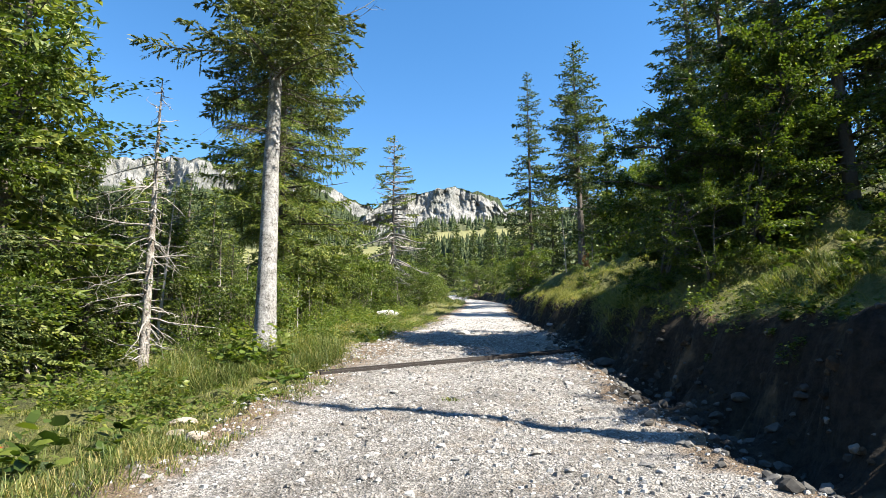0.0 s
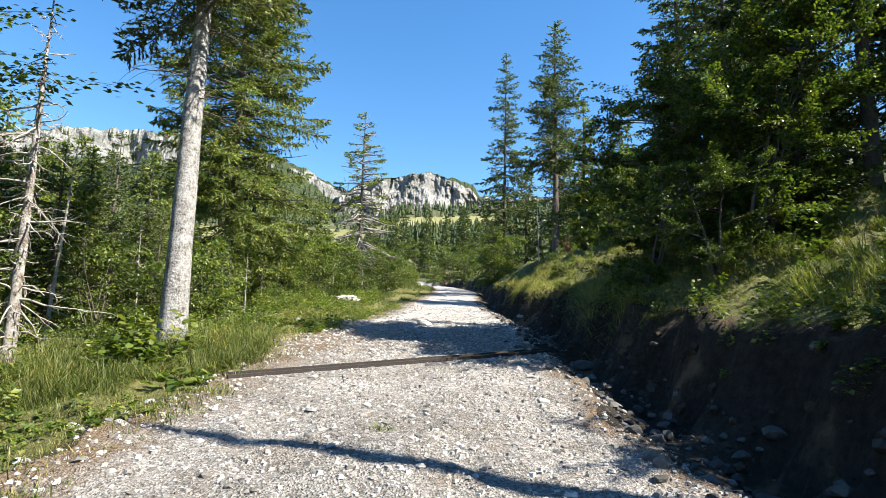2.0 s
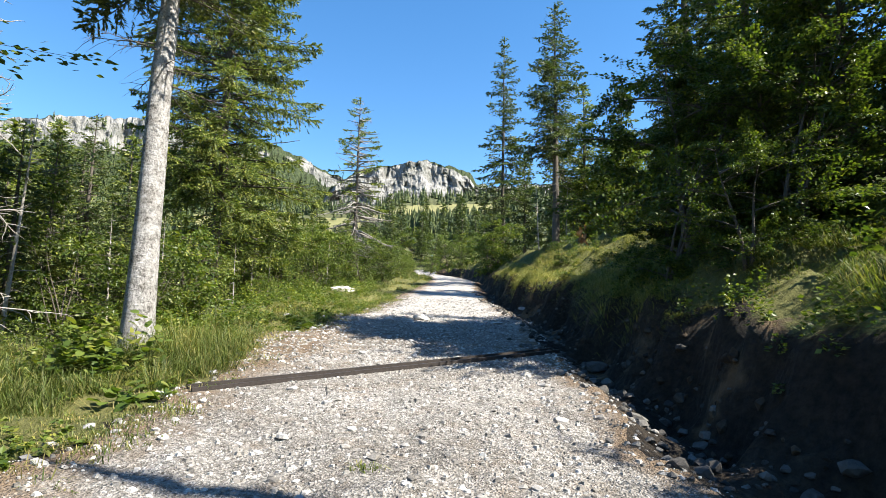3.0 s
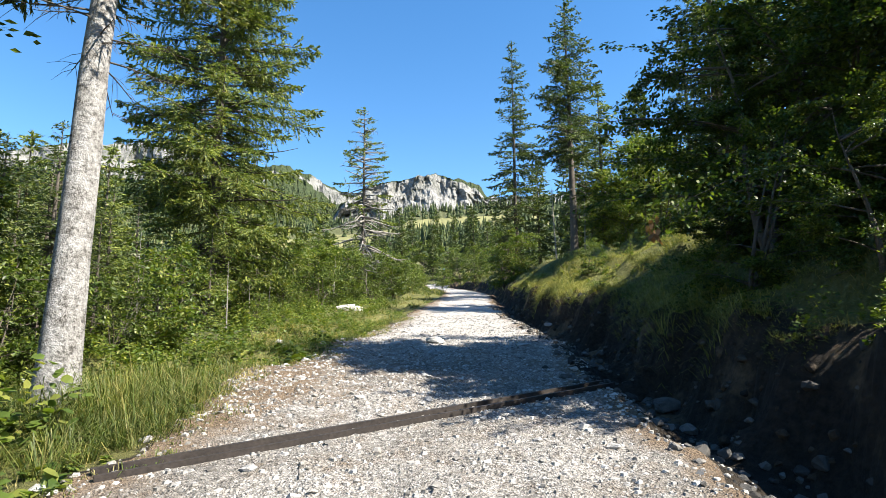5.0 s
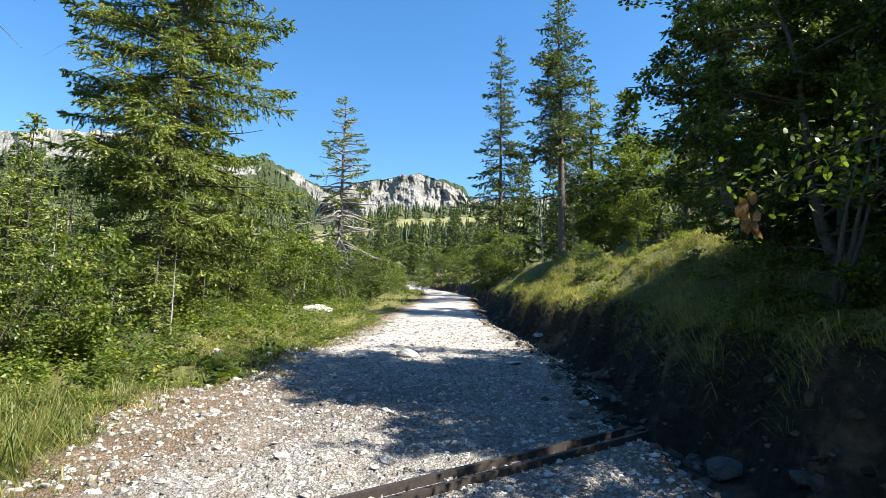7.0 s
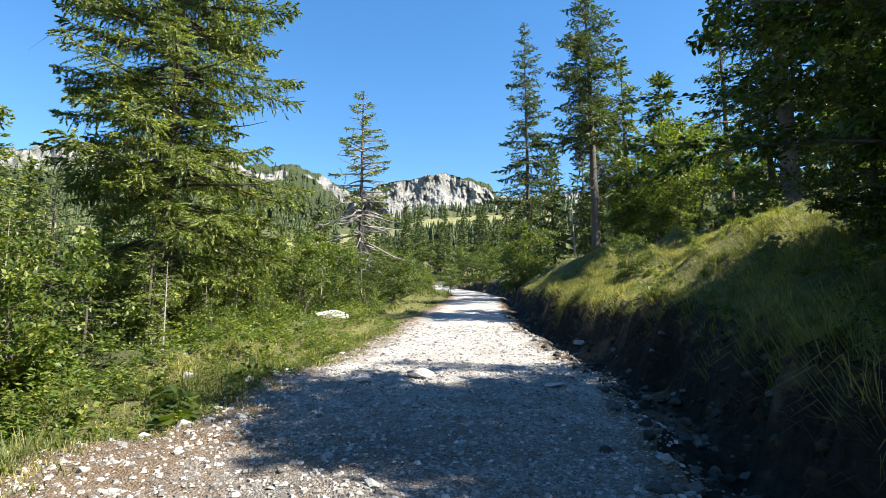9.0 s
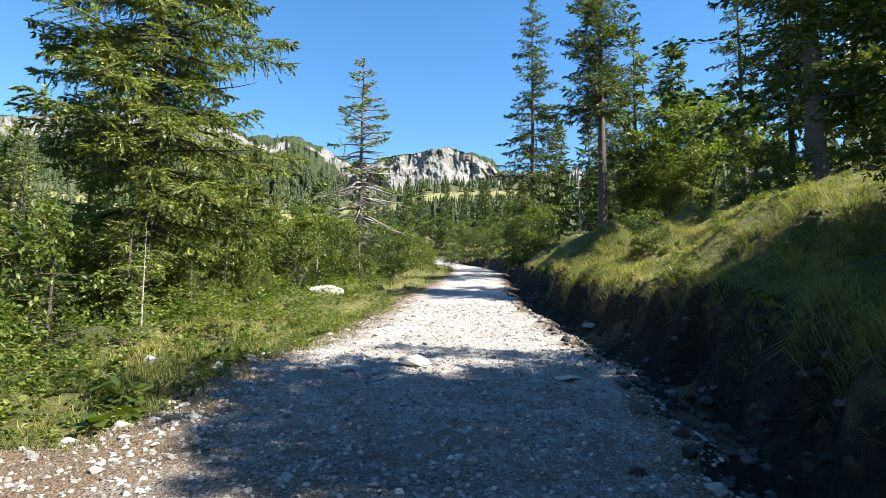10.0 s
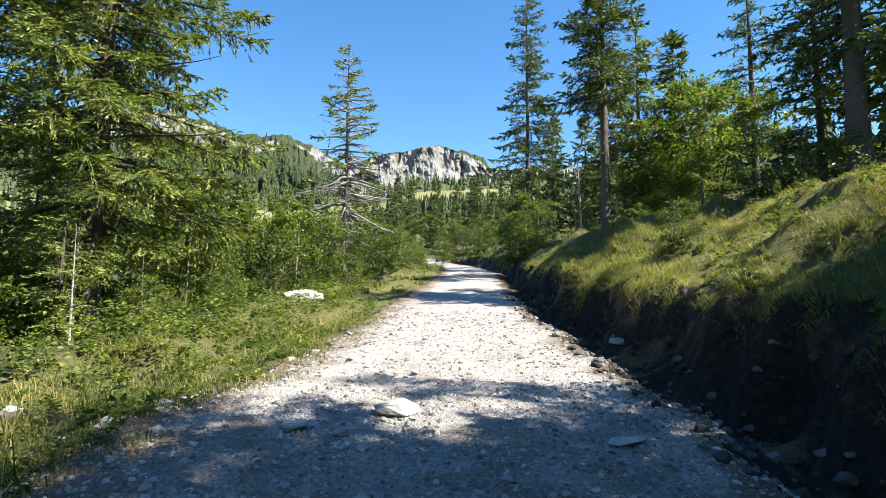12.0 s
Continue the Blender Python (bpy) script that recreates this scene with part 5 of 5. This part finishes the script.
CZ = height(CX, CY)
for i in range(420):
    a, sz = rng.uniform(0, 6.28), 0.04 + 0.13 * rng.uniform() ** 2.2
    hv, hf = hulls[i % 7]
    c, sn = math.cos(a), math.sin(a)
    clods.append((np.stack([hv[:, 0] * c - hv[:, 1] * sn, hv[:, 0] * sn + hv[:, 1] * c, hv[:, 2] * 1.6], -1) * sz + np.array([CX[i], CY[i], CZ[i]]), hf))
clod = new("earth_clods", mesh_of("earth_clods", *join(clods), M_CLOD))
tagged(clod, "brown clods of earth and stones in the cut bank", "earth", kind="stuff")
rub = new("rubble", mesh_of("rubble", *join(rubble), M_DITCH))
tagged(rub, "grey limestone rubble lying in the ditch, darkened for its shade", "rubble", kind="stuff")
coarse = new("broken_stone", mesh_of("broken_stone", *join(bits), M_STONE))
coarse.parent = road
tagged(coarse, kind="stuff")
loose = new("loose_gravel", mesh_of("loose_gravel", pv.reshape(-1, 3), pf, M_STONE))
loose.parent = road
tagged(loose, kind="stuff")

# a red flower in the weeds
flower = new("flower")
fx, fy = -2.92, 3.95
part("stem", tube([(0, 0, -0.02), (0.01, 0, 0.16), (0.0, 0.01, 0.31)], [0.005, 0.004, 0.003], 5), M_LEAF, flower)
for i in range(6):
    a = i * math.pi / 3
    part("petal", blades(np.array([[0, 0.01, 0.31]]), np.array([[math.cos(a), math.sin(a), 0.35]]), 0.035, 0.026, np.array([[0, 0, 1.0]]), 0.1, True), M_PETAL, flower)
flower.matrix_world = pose(fx, fy, ground_at(fx, fy))
tagged(flower, "small red wild flower among the roadside weeds", "flower")

# the small tuft growing in the track
grass("grass_tuft", 4, 24, lambda rng, n: (0.1 + rng.normal(0, 0.05, n), 6.82 + rng.normal(0, 0.04, n)), 0.1, 0.008, M_GRASS, "small green grass tuft growing in the gravel", 91)
grass("grass_tuft", 5, 30, lambda rng, n: (4.85 + rng.normal(0, 0.1, n), 19.3 + rng.normal(0, 0.12, n)), 0.75, 0.012, M_GRASS, "tall green grass clump on the edge of the bank", 92, 0.06, 0.25)
